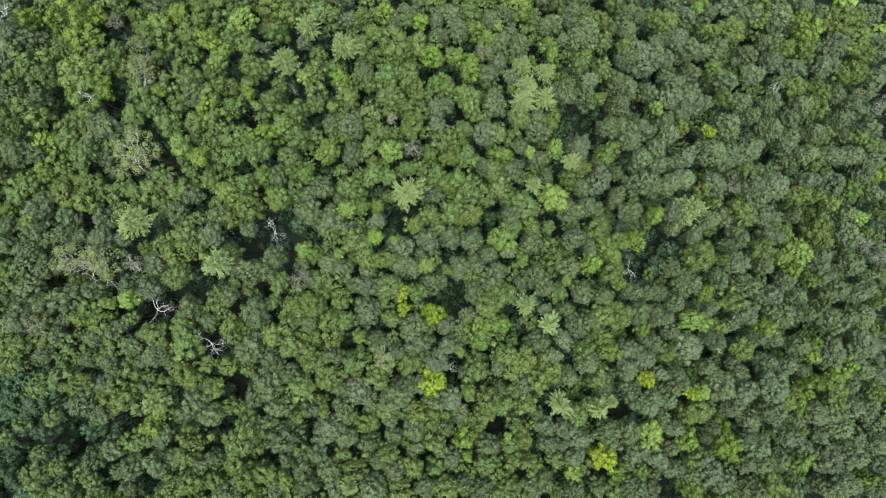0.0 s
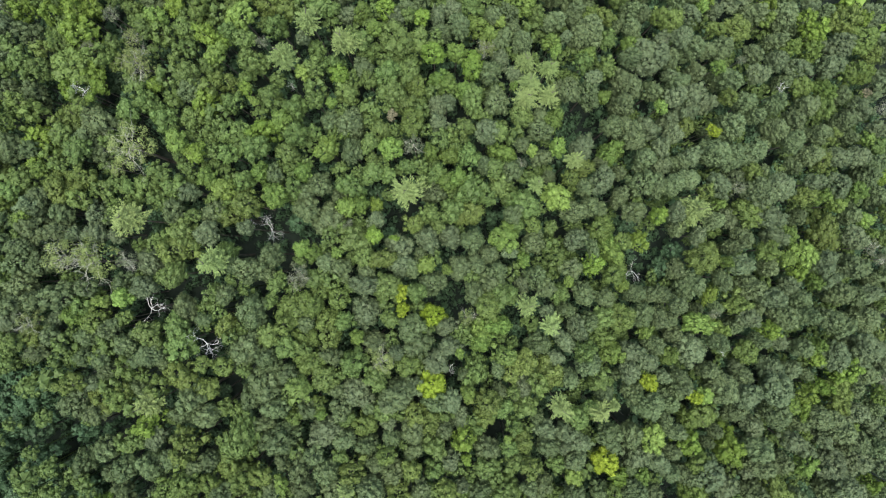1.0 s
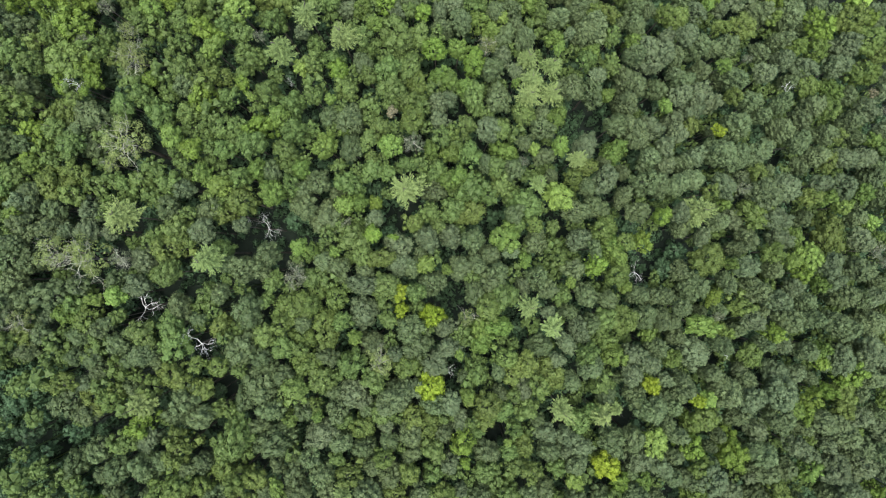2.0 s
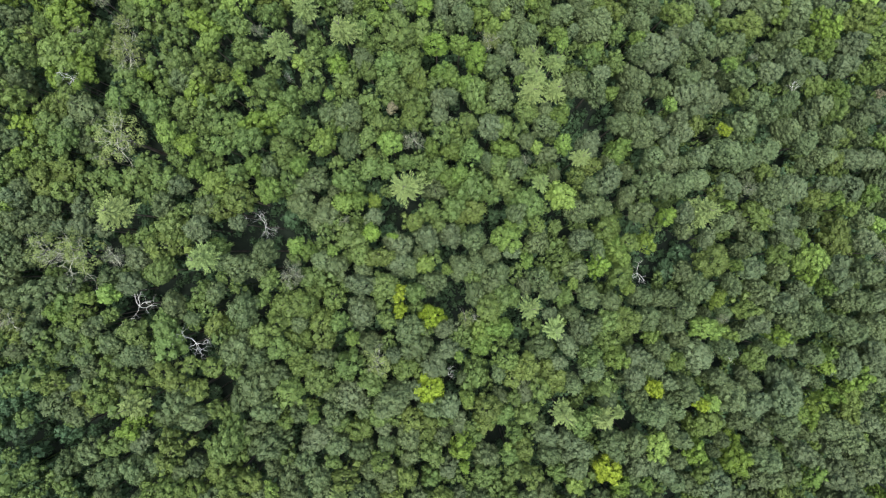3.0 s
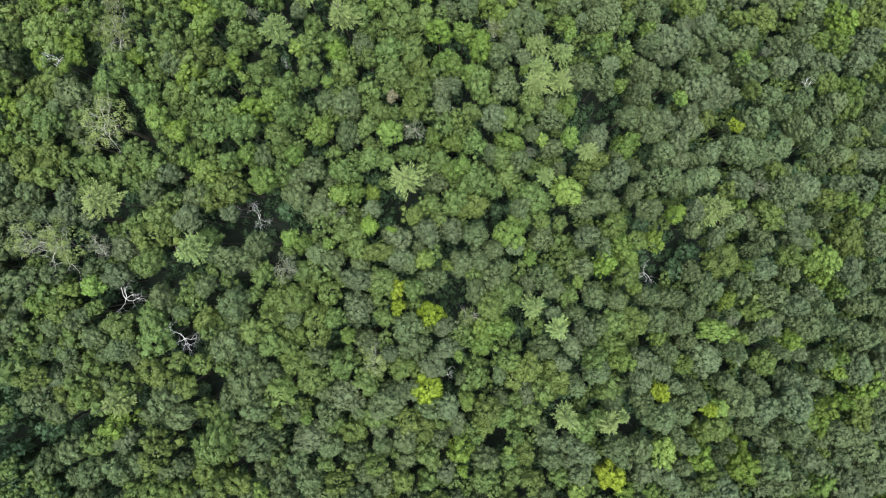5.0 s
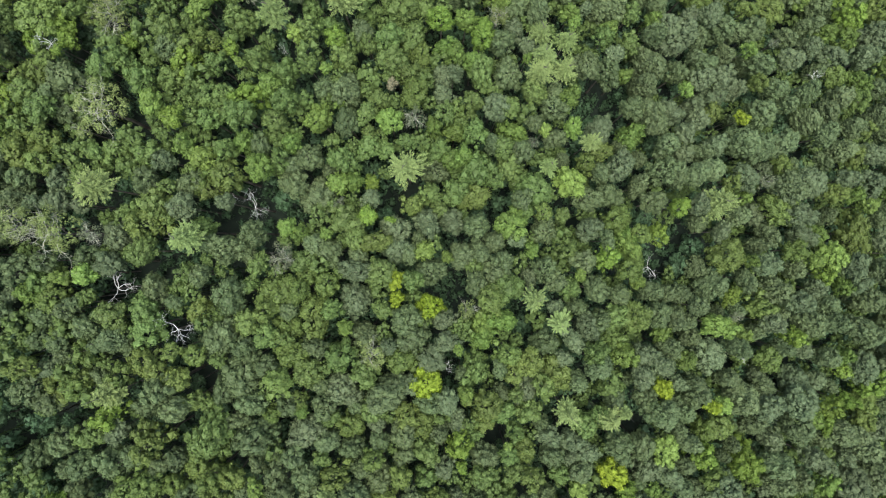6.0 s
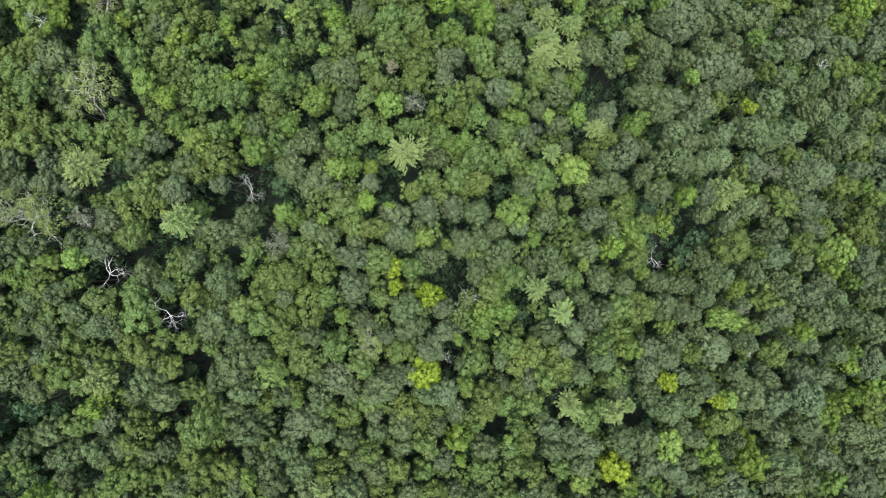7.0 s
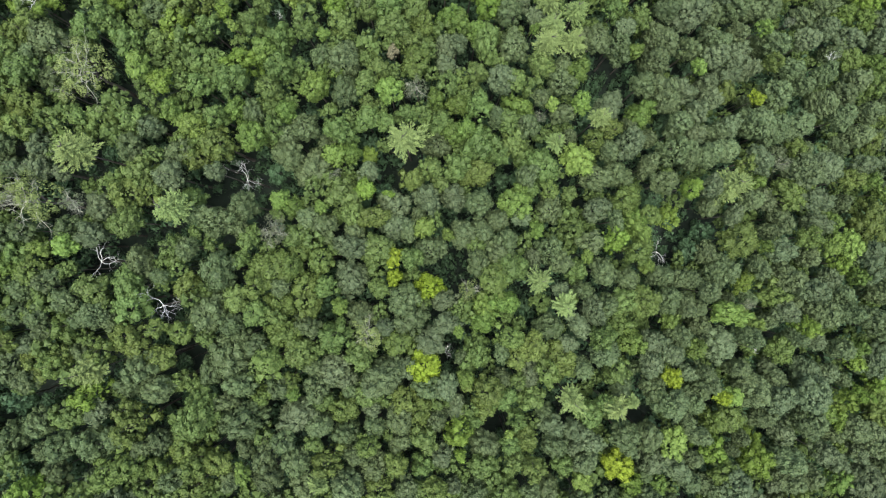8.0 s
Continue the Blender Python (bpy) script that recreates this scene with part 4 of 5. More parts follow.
birch(-34.5, 27.4, 2.5, 18.0)
birch(-31.6, 21.1, 4.7, 16.8)
birch(5.0, 34.8, 4.2, 18.7)
birch(90.5, 58.1, 3.9, 16.4)
birch(91.6, 53.5, 5.1, 19.0)
birch(-12.1, 7.6, 2.6, 15.5)
birch(-12.3, 2.3, 3.3, 18.7)
birch(-8.7, 1.7, 1.5, 17.1)
birch(43.5, 7.3, 4.0, 18.7)
birch(39.2, 1.9, 4.3, 16.1)
birch(29.6, -3.2, 4.7, 18.0)
birch(56.5, -9.6, 3.5, 16.2)
birch(82.2, -4.8, 4.1, 16.9)
birch(72.6, -17.7, 4.7, 16.9)
birch(-49.1, -29.4, 4.4, 18.4)
birch(4.3, -35.3, 4.9, 18.8)
birch(4.6, -38.8, 2.1, 17.1)
birch(35.8, -46.0, 3.8, 17.2)
birch(52.8, -42.2, 5.2, 16.6)
birch(63.9, -43.8, 7.1, 16.8)
birch(84.2, -37.2, 3.6, 17.5)
birch(84.6, -34.2, 4.6, 17.9)
birch(89.0, -32.3, 4.7, 16.4)
birch(97.8, -29.5, 5.1, 17.5)
birch(87.2, -25.4, 3.6, 17.3)
chestnut(-43.5, 41.7, 4.7, 19.2)
chestnut(-49.7, 37.6, 3.7, 16.3)
chestnut(-65.8, 34.4, 3.4, 17.7)
chestnut(-64.1, 34.8, 3.1, 15.7)
chestnut(-69.0, 33.9, 3.1, 16.3)
chestnut(-63.2, 30.5, 5.4, 19.2)
chestnut(-57.9, 32.2, 3.4, 18.4)
chestnut(-56.9, 32.2, 2.9, 16.0)
chestnut(-70.2, 23.6, 3.1, 18.5)
chestnut(-60.7, 23.6, 2.4, 18.2)
chestnut(-40.8, 28.0, 3.7, 16.4)
chestnut(-63.4, 22.1, 4.7, 16.4)
chestnut(-64.8, 21.2, 2.1, 16.2)
chestnut(-72.0, 20.4, 4.2, 18.9)
chestnut(-68.1, 22.4, 3.7, 17.5)
chestnut(-65.5, 15.4, 3.2, 15.8)
chestnut(-38.5, 43.8, 3.6, 16.4)
chestnut(-32.1, 44.5, 4.9, 17.0)
chestnut(-5.3, 30.4, 4.2, 16.2)
chestnut(-38.2, 28.8, 4.1, 16.8)
chestnut(-5.9, 22.9, 4.6, 18.8)
chestnut(-28.5, 43.5, 3.6, 17.4)
chestnut(33.4, 48.4, 4.4, 18.0)
chestnut(46.6, 50.7, 4.5, 18.1)
chestnut(1.2, 21.1, 3.3, 15.7)
chestnut(50.1, 50.4, 4.6, 17.0)
chestnut(61.2, 50.0, 4.0, 17.6)
chestnut(67.8, 51.4, 5.4, 17.3)
chestnut(103.3, 59.9, 7.4, 19.4)
chestnut(109.9, 55.8, 7.2, 19.6)
chestnut(113.4, 52.7, 5.3, 17.4)
chestnut(104.0, 46.6, 5.4, 17.6)
chestnut(87.2, 40.2, 5.1, 16.0)
chestnut(90.6, 34.2, 4.8, 18.7)
chestnut(62.6, 33.6, 4.4, 18.5)
chestnut(51.3, 26.1, 3.8, 17.2)
chestnut(92.3, 27.3, 3.4, 18.5)
chestnut(90.5, 21.5, 4.2, 17.5)
chestnut(-62.7, 10.2, 5.2, 17.2)
chestnut(-59.5, 11.3, 3.5, 17.9)
chestnut(-64.0, 9.1, 3.7, 17.6)
chestnut(-59.4, 7.6, 3.5, 18.8)
chestnut(-44.7, -0.7, 4.7, 17.5)
chestnut(-56.9, -12.0, 4.0, 17.2)
chestnut(-33.6, 7.5, 5.3, 17.9)
chestnut(-36.1, 5.2, 3.8, 16.5)
chestnut(-37.9, 5.8, 3.0, 16.5)
chestnut(-5.4, 4.5, 4.0, 17.5)
chestnut(-10.7, -1.9, 4.1, 19.2)
chestnut(-25.4, -10.5, 5.5, 18.5)
chestnut(-26.8, -12.7, 3.2, 18.9)
chestnut(-22.5, -9.8, 4.0, 17.7)
chestnut(-17.9, -8.4, 4.5, 17.4)
chestnut(-20.0, -13.0, 4.5, 16.5)
chestnut(-37.1, -13.4, 3.8, 16.2)
chestnut(-21.5, -7.4, 2.9, 15.7)
chestnut(24.8, 13.8, 4.1, 16.3)
chestnut(4.7, 6.5, 4.8, 16.5)
chestnut(16.8, 4.4, 3.1, 18.0)
chestnut(31.4, 4.1, 5.5, 17.2)
chestnut(35.7, 1.8, 3.7, 18.0)
chestnut(34.0, -4.6, 4.8, 17.6)
chestnut(7.9, -10.8, 4.6, 19.3)
chestnut(34.7, -13.3, 5.2, 19.4)
chestnut(27.4, 15.7, 3.5, 18.2)
chestnut(69.1, 17.1, 4.9, 17.3)
chestnut(67.3, 8.6, 6.5, 18.4)
chestnut(54.9, -1.3, 6.5, 19.1)
chestnut(72.0, 0.1, 4.9, 18.0)
chestnut(64.2, -11.3, 5.1, 16.4)
chestnut(83.1, 12.6, 4.8, 18.1)
chestnut(90.9, 4.8, 8.1, 18.5)
chestnut(110.4, -20.2, 5.8, 17.7)
chestnut(112.2, 10.2, 4.7, 18.6)
chestnut(54.9, 12.2, 3.3, 17.5)
chestnut(-66.8, -14.8, 3.8, 16.6)
chestnut(-56.7, -17.6, 3.3, 16.0)
chestnut(-52.0, -19.8, 3.7, 17.4)
chestnut(-59.5, -22.1, 3.8, 19.2)
chestnut(-56.4, -25.9, 5.0, 17.0)
chestnut(-53.4, -24.9, 3.7, 17.8)
chestnut(-52.5, -24.0, 2.6, 16.1)
chestnut(-46.9, -22.7, 3.5, 17.8)
chestnut(-43.6, -21.3, 4.6, 18.6)
chestnut(-39.8, -23.9, 3.9, 17.6)
chestnut(-39.4, -19.3, 2.2, 18.4)
chestnut(-42.3, -33.3, 4.4, 18.7)
chestnut(-43.1, -30.8, 2.9, 18.3)
chestnut(-44.9, -39.7, 5.0, 19.5)
chestnut(-42.4, -38.8, 4.2, 19.3)
chestnut(-39.0, -40.2, 4.1, 18.2)
chestnut(-37.2, -20.3, 3.0, 16.8)
chestnut(-23.6, -15.7, 4.6, 17.6)
chestnut(-19.4, -15.6, 3.5, 16.8)
chestnut(-22.6, -19.6, 4.6, 17.9)
chestnut(-6.1, -21.1, 4.6, 16.4)
chestnut(-24.6, -24.1, 4.0, 19.2)
chestnut(-21.5, -27.1, 2.7, 16.7)
chestnut(-25.6, -29.3, 3.3, 16.0)
chestnut(-13.6, -31.4, 4.3, 17.0)
chestnut(-4.7, -29.7, 3.6, 17.3)
chestnut(-2.2, -31.5, 4.0, 17.2)
chestnut(-9.5, -36.3, 4.1, 19.1)
chestnut(-33.7, -38.6, 5.5, 18.0)
chestnut(-31.0, -39.0, 4.1, 18.7)
chestnut(-36.1, -37.9, 4.0, 17.5)
chestnut(-15.5, -39.1, 4.7, 18.4)
chestnut(-5.5, -39.3, 3.8, 18.4)
chestnut(-7.6, -43.8, 4.6, 17.5)
chestnut(-33.4, -41.9, 3.4, 18.3)
chestnut(11.5, -19.4, 4.3, 18.7)
chestnut(14.9, -21.0, 4.9, 19.4)
chestnut(12.9, -22.8, 3.7, 17.7)
chestnut(20.2, -23.8, 6.0, 17.0)
chestnut(17.9, -25.5, 3.8, 17.9)
chestnut(8.0, -28.0, 4.9, 18.7)
chestnut(7.9, -31.4, 3.9, 16.3)
chestnut(15.4, -37.1, 4.5, 16.2)
chestnut(17.0, -40.8, 3.3, 18.6)
chestnut(34.6, -49.2, 3.8, 18.2)
chestnut(0.9, -44.2, 4.0, 18.4)
chestnut(67.2, -22.4, 5.1, 16.8)
chestnut(54.8, -35.3, 5.4, 18.3)
chestnut(54.5, -45.1, 4.2, 18.2)
chestnut(97.7, -33.6, 6.8, 16.9)
chestnut(96.3, -37.2, 5.6, 18.3)
chestnut(77.8, -55.1, 7.1, 18.5)
aspen(-50.3, 40.1, 3.5, 18.4)
aspen(-39.8, 33.4, 3.8, 19.2)
aspen(-44.9, 17.6, 3.5, 18.9)
aspen(-36.0, 40.8, 3.9, 19.2)
aspen(-25.1, 31.1, 2.6, 18.2)
aspen(-32.8, 25.2, 1.6, 17.9)
aspen(-20.1, 25.8, 2.0, 17.4)
aspen(-20.7, 17.3, 4.7, 18.8)
aspen(-9.8, 18.1, 4.0, 18.6)
aspen(10.6, 44.0, 2.1, 18.3)
aspen(15.1, 48.5, 4.8, 18.6)
aspen(2.3, 37.1, 4.0, 18.1)
aspen(22.0, 39.2, 2.0, 17.4)
aspen(45.1, 29.8, 2.8, 17.7)
aspen(16.6, 18.7, 2.1, 18.1)
aspen(21.9, 19.8, 3.9, 18.0)
aspen(57.6, 54.6, 2.7, 17.6)
aspen(-37.5, 9.8, 3.2, 18.4)
aspen(-68.5, 5.0, 2.4, 17.9)
aspen(-55.6, -8.8, 2.3, 18.3)
aspen(-52.7, -8.5, 2.9, 18.2)
aspen(-17.1, 7.1, 3.5, 18.2)
aspen(-24.4, -0.0, 2.9, 17.9)
aspen(-18.4, -0.8, 2.1, 17.5)
aspen(-3.2, -2.8, 3.0, 18.0)
aspen(22.0, 10.5, 4.9, 18.6)
aspen(23.9, -5.9, 2.1, 18.2)
aspen(77.0, -1.8, 3.3, 18.6)
aspen(104.5, 7.8, 3.3, 17.9)
aspen(83.2, -0.5, 5.3, 18.9)
aspen(52.2, -14.9, 4.8, 18.9)
aspen(-27.4, -40.1, 2.5, 18.6)
aspen(3.0, -18.6, 1.9, 18.5)
aspen(12.3, -35.2, 1.3, 17.8)
aspen(43.1, -38.1, 4.5, 18.4)
aspen(25.5, -44.0, 3.4, 18.8)
aspen(55.3, -30.5, 3.2, 18.5)
aspen(79.8, -35.5, 4.0, 18.3)
linden(57.7, 25.4, 2.4, 18.5)
linden(-7.3, -7.7, 2.5, 18.4)
linden(-7.2, -10.5, 2.8, 18.2)
linden(-1.7, -11.5, 4.4, 18.1)
linden(-1.5, -24.5, 4.2, 18.4)
linden(41.5, -26.5, 3.3, 17.8)
linden(32.3, -41.5, 4.6, 18.2)
linden(52.3, -30.2, 2.5, 18.5)
beech(-9.4, 23.8, 2.0, 18.2)
beech(108.6, 41.0, 2.1, 16.4)
pine(-27.8, 32.9, 5.4, 22.7)
pine(-23.8, 40.0, 5.2, 22.5)
pine(-18.0, 36.3, 5.4, 22.6)
pine(15.2, 35.1, 4.9, 22.2)
pine(19.9, 34.5, 4.8, 22.1)
pine(15.8, 31.4, 3.9, 21.8)
pine(15.3, 28.2, 4.7, 22.1)
pine(19.8, 28.9, 4.7, 22.1)
pine(24.5, 16.8, 3.5, 21.6)
pine(-50.3, 4.4, 6.1, 23.2)
pine(-37.5, -2.5, 6.0, 23.1)
pine(-6.6, 9.7, 6.4, 23.1)
pine(17.2, 11.9, 3.8, 21.8)
pine(15.3, -10.2, 4.9, 22.3)
pine(19.8, -14.2, 3.6, 21.7)
pine(50.7, 8.1, 6.4, 22.7)
pine(-46.8, -25.2, 4.0, 22.1)
pine(-16.2, -41.4, 3.0, 21.6)
pine(22.0, -29.2, 5.5, 22.5)
pine(30.1, -31.0, 3.9, 21.8)
pine(33.0, -29.8, 2.7, 21.3)
hickory(-53.4, 35.5, 3.5, 18.4)
hickory(-51.9, 31.1, 5.7, 19.1)
hickory(-51.5, 16.3, 7.5, 19.7)
hickory(7.7, 38.0, 4.1, 18.5)
hickory(-54.0, 12.9, 2.7, 18.1)
hickory(-61.3, -1.6, 5.6, 19.1)
hickory(-56.1, -2.5, 7.7, 19.8)
hickory(-66.0, -12.4, 4.1, 18.6)
hickory(4.2, -12.3, 3.3, 18.3)
hickory(-10.4, -19.4, 4.6, 18.7)
elm(-57.1, 39.8, 3.2, 18.3)
elm(-60.2, 33.7, 2.5, 18.1)
elm(-32.2, 35.9, 2.4, 18.0)
elm(-5.4, 18.5, 3.7, 18.4)
elm(14.6, 16.2, 2.2, 17.9)
elm(66.1, 42.5, 2.2, 17.8)
elm(113.9, 37.0, 5.3, 18.4)
elm(-51.6, -2.3, 3.9, 18.6)
elm(-16.5, 4.1, 1.8, 17.8)
elm(-24.3, -5.0, 4.9, 18.8)
elm(63.1, 13.4, 3.2, 18.1)
elm(104.4, 0.8, 4.2, 18.2)
elm(109.4, -2.0, 5.1, 18.4)
elm(56.4, -13.3, 2.4, 17.9)
elm(112.1, -32.3, 3.5, 18.0)
dead_tree(-74.5, 39.8, 2.7, 20.0)
dead_tree(-60.3, 26.0, 2.9, 18.0)
dead_tree(-27.7, 29.5, 1.8, 13.0)
dead_tree(77.7, 36.6, 3.2, 17.3)
dead_tree(-50.1, -10.7, 4.9, 14.0)
dead_tree(-30.7, 3.0, 4.5, 13.0)
dead_tree(-33.5, 4.4, 1.8, 13.0)
dead_tree(40.2, -4.5, 3.4, 10.0)
dead_tree(-40.1, -16.4, 5.2, 16.5)
dead_tree(-65.6, -37.7, 1.4, 11.0)
dead_tree(1.4, -23.2, 2.2, 12.0)
dead_tree(60.4, -21.9, 3.2, 16.5)

# ---- undergrowth between the crowns, and the wood beyond ----
GAPS = []


def clearing(x, y, reach): GAPS.append((x, y, reach))


clearing(-57.8, 38.5, 1.4)
clearing(-67.4, 25.1, 0.9)
clearing(-71.1, 22.0, 0.7)
clearing(-77.2, 33.9, 1.2)
clearing(-49.0, 17.8, 0.8)
clearing(-44.8, 33.5, 0.8)
clearing(-28.3, 39.0, 1.2)
clearing(-23.2, 39.1, 1.0)
clearing(-8.0, 35.6, 0.6)
clearing(-4.2, 34.5, 0.9)
clearing(-26.9, 29.0, 0.9)
clearing(-23.2, 23.1, 0.9)
clearing(-36.4, 23.2, 0.8)
clearing(18.6, 40.8, 1.5)
clearing(24.4, 49.7, 0.9)
clearing(47.9, 37.1, 1.0)
clearing(4.6, 39.8, 0.9)
clearing(3.4, 33.4, 0.9)
clearing(3.9, 25.8, 1.0)
clearing(26.6, 25.2, 2.5)
clearing(29.7, 25.0, 2.6)
clearing(24.8, 27.1, 1.4)
clearing(39.7, 31.5, 1.3)
clearing(8.5, 18.9, 0.7)
clearing(66.6, 55.6, 1.9)
clearing(74.5, 51.4, 1.5)
clearing(74.3, 43.7, 0.8)
clearing(93.3, 45.0, 1.6)
clearing(56.4, 27.0, 1.2)
clearing(77.3, 22.9, 1.7)
clearing(116.0, 28.7, 1.2)
clearing(72.3, 37.8, 0.9)
clearing(-74.7, 12.4, 1.1)
clearing(-59.4, 12.5, 0.9)
clearing(-60.8, 3.5, 1.3)
clearing(-67.1, -6.2, 1.0)
clearing(-48.5, -11.7, 2.1)
clearing(-50.6, -11.5, 1.4)
clearing(-45.5, -7.7, 1.0)
clearing(-41.4, -6.8, 1.4)
clearing(-43.0, -6.3, 0.8)
clearing(-31.5, 4.6, 1.2)
clearing(-30.0, 3.1, 2.0)
clearing(-27.8, 1.6, 1.4)
clearing(-25.2, 1.6, 1.3)
clearing(-22.7, 2.1, 1.0)
clearing(-8.3, 5.3, 1.3)
clearing(-35.2, 0.9, 1.0)
clearing(-28.4, -3.7, 0.8)
clearing(-16.8, -4.0, 0.8)
clearing(9.6, 8.3, 1.2)
clearing(20.8, 7.3, 1.1)
clearing(33.0, 9.8, 0.8)
clearing(41.1, -2.8, 2.3)
clearing(39.2, -3.4, 1.6)
clearing(44.6, 1.3, 1.9)
clearing(47.3, 1.6, 1.4)
clearing(12.6, -2.1, 0.7)
clearing(1.7, -8.0, 1.8)
clearing(2.0, -10.5, 1.7)
clearing(13.2, -14.3, 0.7)
clearing(68.4, 16.0, 0.9)
clearing(77.7, 11.2, 1.3)
clearing(50.9, 1.9, 1.0)
clearing(61.1, 1.1, 1.5)
clearing(72.9, -5.3, 0.8)
clearing(65.3, 11.5, 0.8)
clearing(-64.5, -25.2, 1.4)
clearing(-63.1, -32.0, 1.9)
clearing(-64.5, -32.9, 1.3)
clearing(-54.4, -29.3, 1.4)
clearing(-55.8, -30.3, 1.2)
clearing(-52.6, -28.9, 1.0)
clearing(-58.7, -20.8, 0.6)
clearing(-72.7, -35.3, 1.5)
clearing(-58.7, -37.0, 0.8)
clearing(-45.0, -37.1, 0.8)
clearing(-50.9, -42.1, 1.1)
clearing(-42.0, -18.9, 0.9)
clearing(-39.3, -32.4, 0.8)
clearing(-36.4, -23.9, 1.4)
clearing(-37.8, -23.5, 1.0)
clearing(-33.6, -29.7, 1.0)
clearing(-24.6, -33.2, 0.6)
clearing(-11.5, -35.1, 0.8)
clearing(-27.7, -43.2, 0.8)
clearing(-17.7, -41.6, 0.6)
clearing(-12.8, -26.7, 0.5)
clearing(2.2, -23.5, 1.3)
clearing(27.0, -25.8, 1.0)
clearing(13.2, -25.1, 0.7)
clearing(9.9, -34.4, 1.4)
clearing(10.4, -36.4, 0.9)
clearing(23.1, -33.9, 0.9)
clearing(40.7, -34.6, 0.9)
clearing(6.6, -44.2, 0.5)
clearing(35.5, -34.1, 0.7)
clearing(60.3, -24.8, 1.0)
clearing(77.3, -24.5, 0.9)
clearing(88.5, -29.8, 1.1)
clearing(110.0, -44.4, 1.3)
clearing(49.8, -52.9, 1.1)
clearing(64.7, -49.1, 1.0)
clearing(72.2, -24.1, 0.8)


def clump_of(r, w, leaves, leaf):
    """A rough leafy dome for saplings and far crowns."""
    dirs = unit(r.normal(size=(leaves, 3)) + (0, 0, 0.55))
    lobes = unit(r.normal(size=(6, 3)) + (0, 0, 0.4))
    swell = 0.72 + 0.36 * np.clip(((dirs @ lobes.T).max(1) - 0.55) / 0.45, 0, 1)
    P = dirs * (w / 2) * swell[:, None] * r.uniform(0.82, 1.05, (leaves, 1))
    V, F = sprays(P, unit(dirs + r.normal(0, 0.45, dirs.shape)), leaf * r.uniform(0.7, 1.3, leaves), 0.65, r)
    return [(V, F), (ball(r) * w * 0.27, BALL_F)]


def in_stand(x, y, margin):
    """Whether a place lies in the stretch of wood planted tree by tree, or that far round it."""
    return -73 - margin < x < 110 + margin and abs(y) < 41 + margin + 0.106 * (x + 73)


# Trees that carry the canopy on just beyond those above.
def room(x, y):
    return min(math.hypot(a - x, b - y) - c / 2 for a, b, c in PLANTED)


for gx in np.arange(-92, 120, 4.6):
    for gy in np.arange(-62, 63, 4.6):
        x, y = gx + chance.uniform(-1.4, 1.4), gy + chance.uniform(-1.4, 1.4)
        if in_stand(x, y, 0) or not in_stand(x, y, 6):
            continue
        near = room(x, y)
        if near > 1.2:
            w = min(chance.uniform(4.5, 6.8), 2 * near + 1.2)
            plant(chance.choice(("oak", "oak", "maple", "maple", "ash", "ash", "birch")), x, y, w, 16.5 + chance.uniform(-2.0, 1.5) + 0.3 * w)

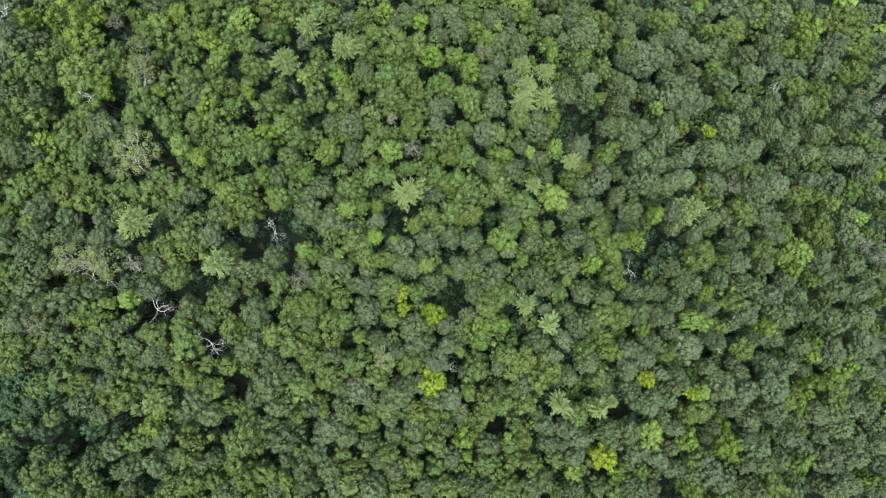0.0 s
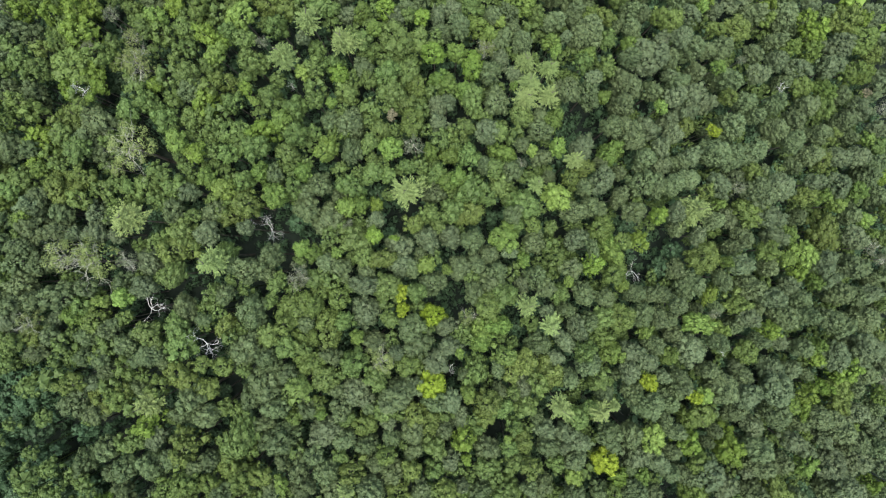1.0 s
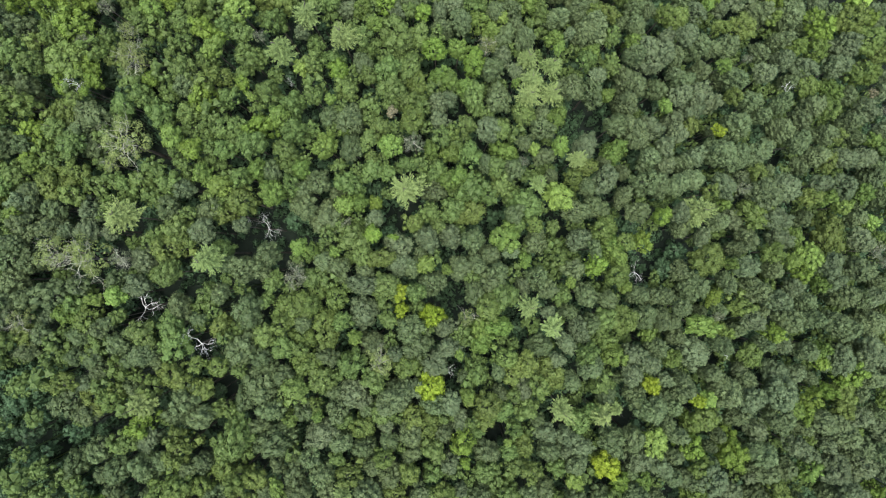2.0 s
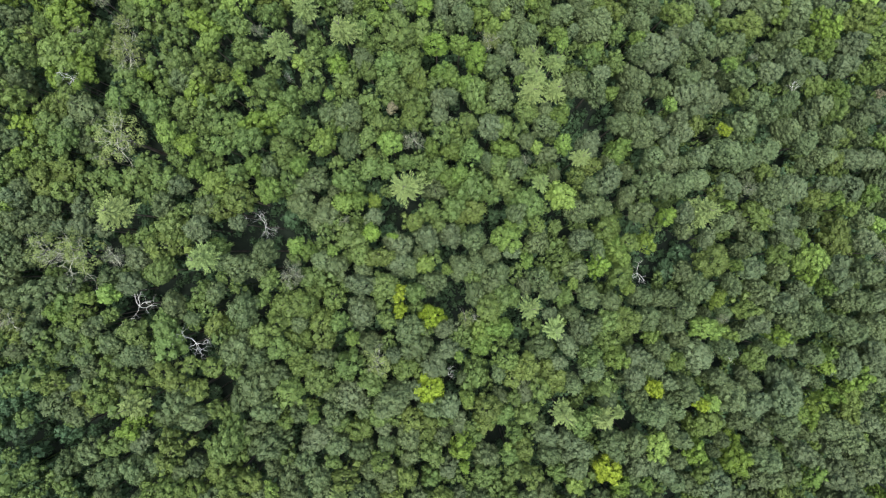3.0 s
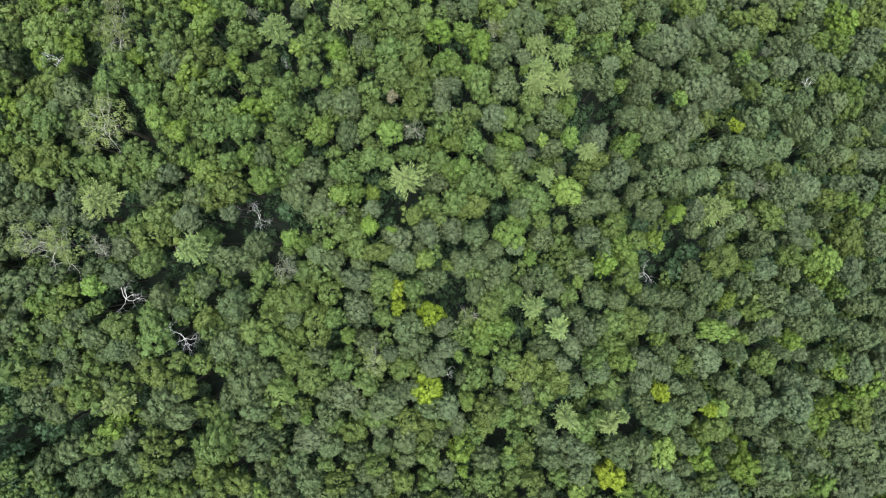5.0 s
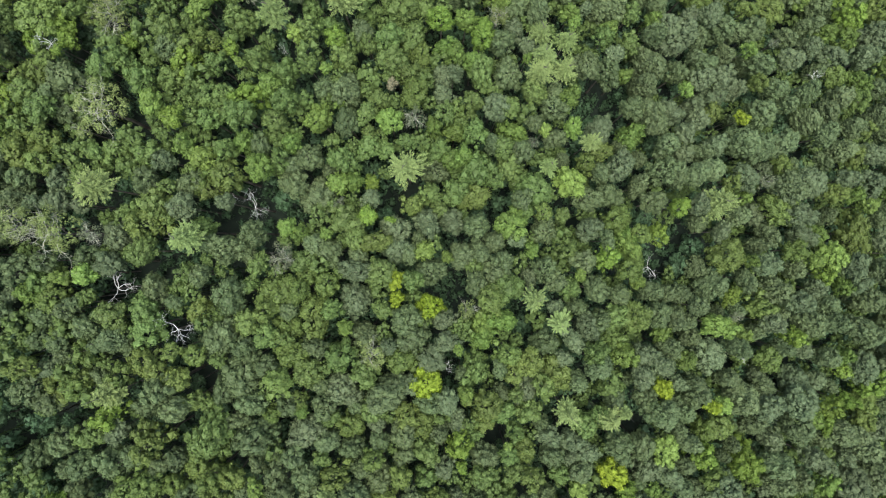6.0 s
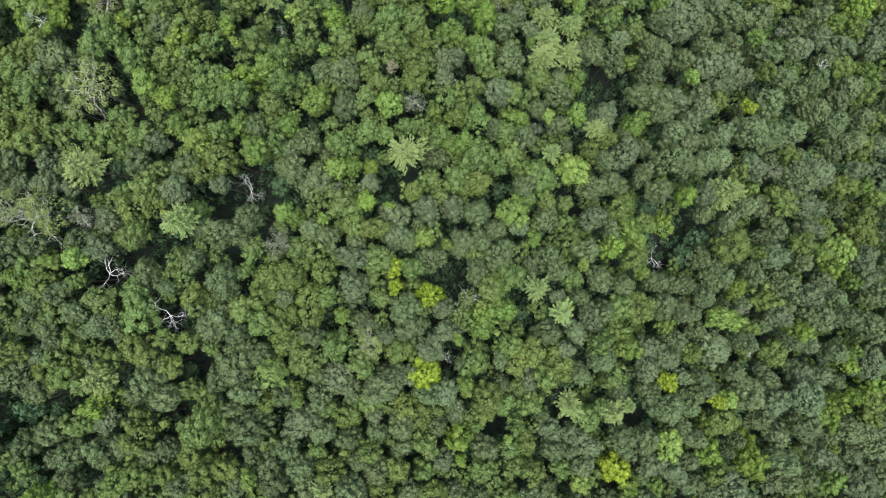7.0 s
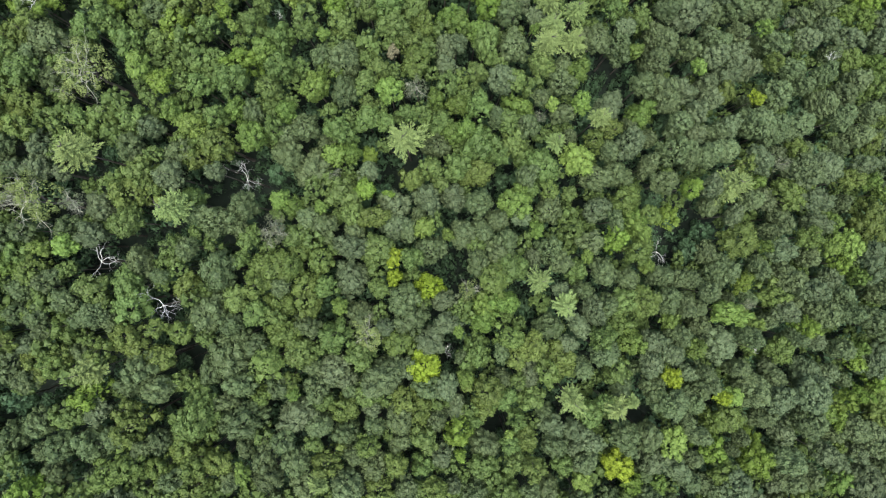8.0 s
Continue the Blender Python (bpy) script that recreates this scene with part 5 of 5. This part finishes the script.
saplings = [clump_of(rng, 2.8, 46, 0.30) for _ in range(6)]
poles = [tuple(np.array(k) for k in crown_geometry(rng, 3.4, 4.4, 0.62, 10, 0.24, 0.9, True, 0.0)) for _ in range(6)]
spots = np.array([(a, b, c) for a, b, c in PLANTED])
taken = spots.copy()
pieces, growth = [], []
for gx in np.arange(-95, 122, 1.9):
    for gy in np.arange(-64, 66, 1.9):
        x, y = gx + chance.uniform(-0.8, 0.8), gy + chance.uniform(-0.8, 0.8)
        clear = (np.hypot(taken[:, 0] - x, taken[:, 1] - y) - taken[:, 2] / 2).min()
        if clear < -1.0:
            continue
        gap = min(math.hypot(x - a, y - b) - 1.8 * c for a, b, c in GAPS) - 0.6
        if clear > 0.3 and gap > 0 and in_stand(x, y, 4):
            s = min(2 * clear + 1.9, 4.6) / 3.4
            base = np.array([x, y, ground(x, y) + chance.uniform(11.8, 15.0) - 7.2 * min(max((x - 5) / 35, 0), 1)])
            V, F = chance.choice(poles)
            growth.append((V * s + base, F))
            growth.append(tube(base - (0, 0, base[2] - ground(x, y) + 0.3), base, 0.11, 0.05, 5))
            taken = np.vstack([taken, (x, y, s * 3.2)])
            continue
        if gap < -0.6 and chance.random() < 0.15:
            continue
        s, up = (chance.uniform(0.6, 1.0), chance.uniform(0.3, 1.8)) if gap < 0 else (chance.uniform(0.8, 1.4), chance.uniform(1.0, 8.5))
        base = np.array([x, y, ground(x, y) + up])
        for V, F in chance.choice(saplings):
            pieces.append((V * s + base, F))
for a, b, c in GAPS:
    for _ in range(int(0.4 * c * c)):
        turn, far = chance.uniform(0, 6.28), (c + 1.5) * math.sqrt(chance.random())
        x, y, s = a + far * math.cos(turn), b + far * math.sin(turn), chance.uniform(0.7, 1.25)
        base = np.array([x, y, ground(x, y) + chance.uniform(0.2, 2.4)])
        for V, F in chance.choice(saplings):
            pieces.append((V * s + base, F))
tagged(new("young_growth", mesh_object("young_growth", *join(growth), LEAF["maple"])),
       "green young growth rising between the larger crowns", "young trees", kind="stuff")
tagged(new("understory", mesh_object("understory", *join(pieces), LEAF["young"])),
       "green understory saplings filling spaces between the trees, coloured darker for shade", "understory", kind="stuff")

far_crowns = [clump_of(rng, 6.0, 46, 0.90) for _ in range(6)]
for tint, share in (("oak", 0), ("ash", 1), ("birch", 2)):
    pieces = []
    for gx in np.arange(-150, 181, 5.0):
        for gy in np.arange(-120, 121, 5.0):
            k = chance.choice((0, 0, 1, 1, 2))
            x, y = gx + chance.uniform(-1.7, 1.7), gy + chance.uniform(-1.7, 1.7)
            s, up = chance.uniform(0.8, 1.25), chance.uniform(13, 17)
            if k != share or (spots[:, 2] / 2 + 2.4 > np.hypot(spots[:, 0] - x, spots[:, 1] - y)).any():
                continue
            if in_stand(x, y, 3):
                continue
            base = np.array([x, y, ground(x, y) + up])
            pieces += [(V * s + base, F) for V, F in chance.choice(far_crowns)]
            pieces.append(tube(base - (0, 0, up + 0.5), base, 0.25, 0.12, 5))
    tagged(new("far_woods", mesh_object("far_woods", *join(pieces), LEAF[tint])),
           "continuous " + {"oak": "olive-green", "ash": "grey-green", "birch": "bright green"}[tint] + " forest canopy beyond the near trees", "woods", kind="stuff")
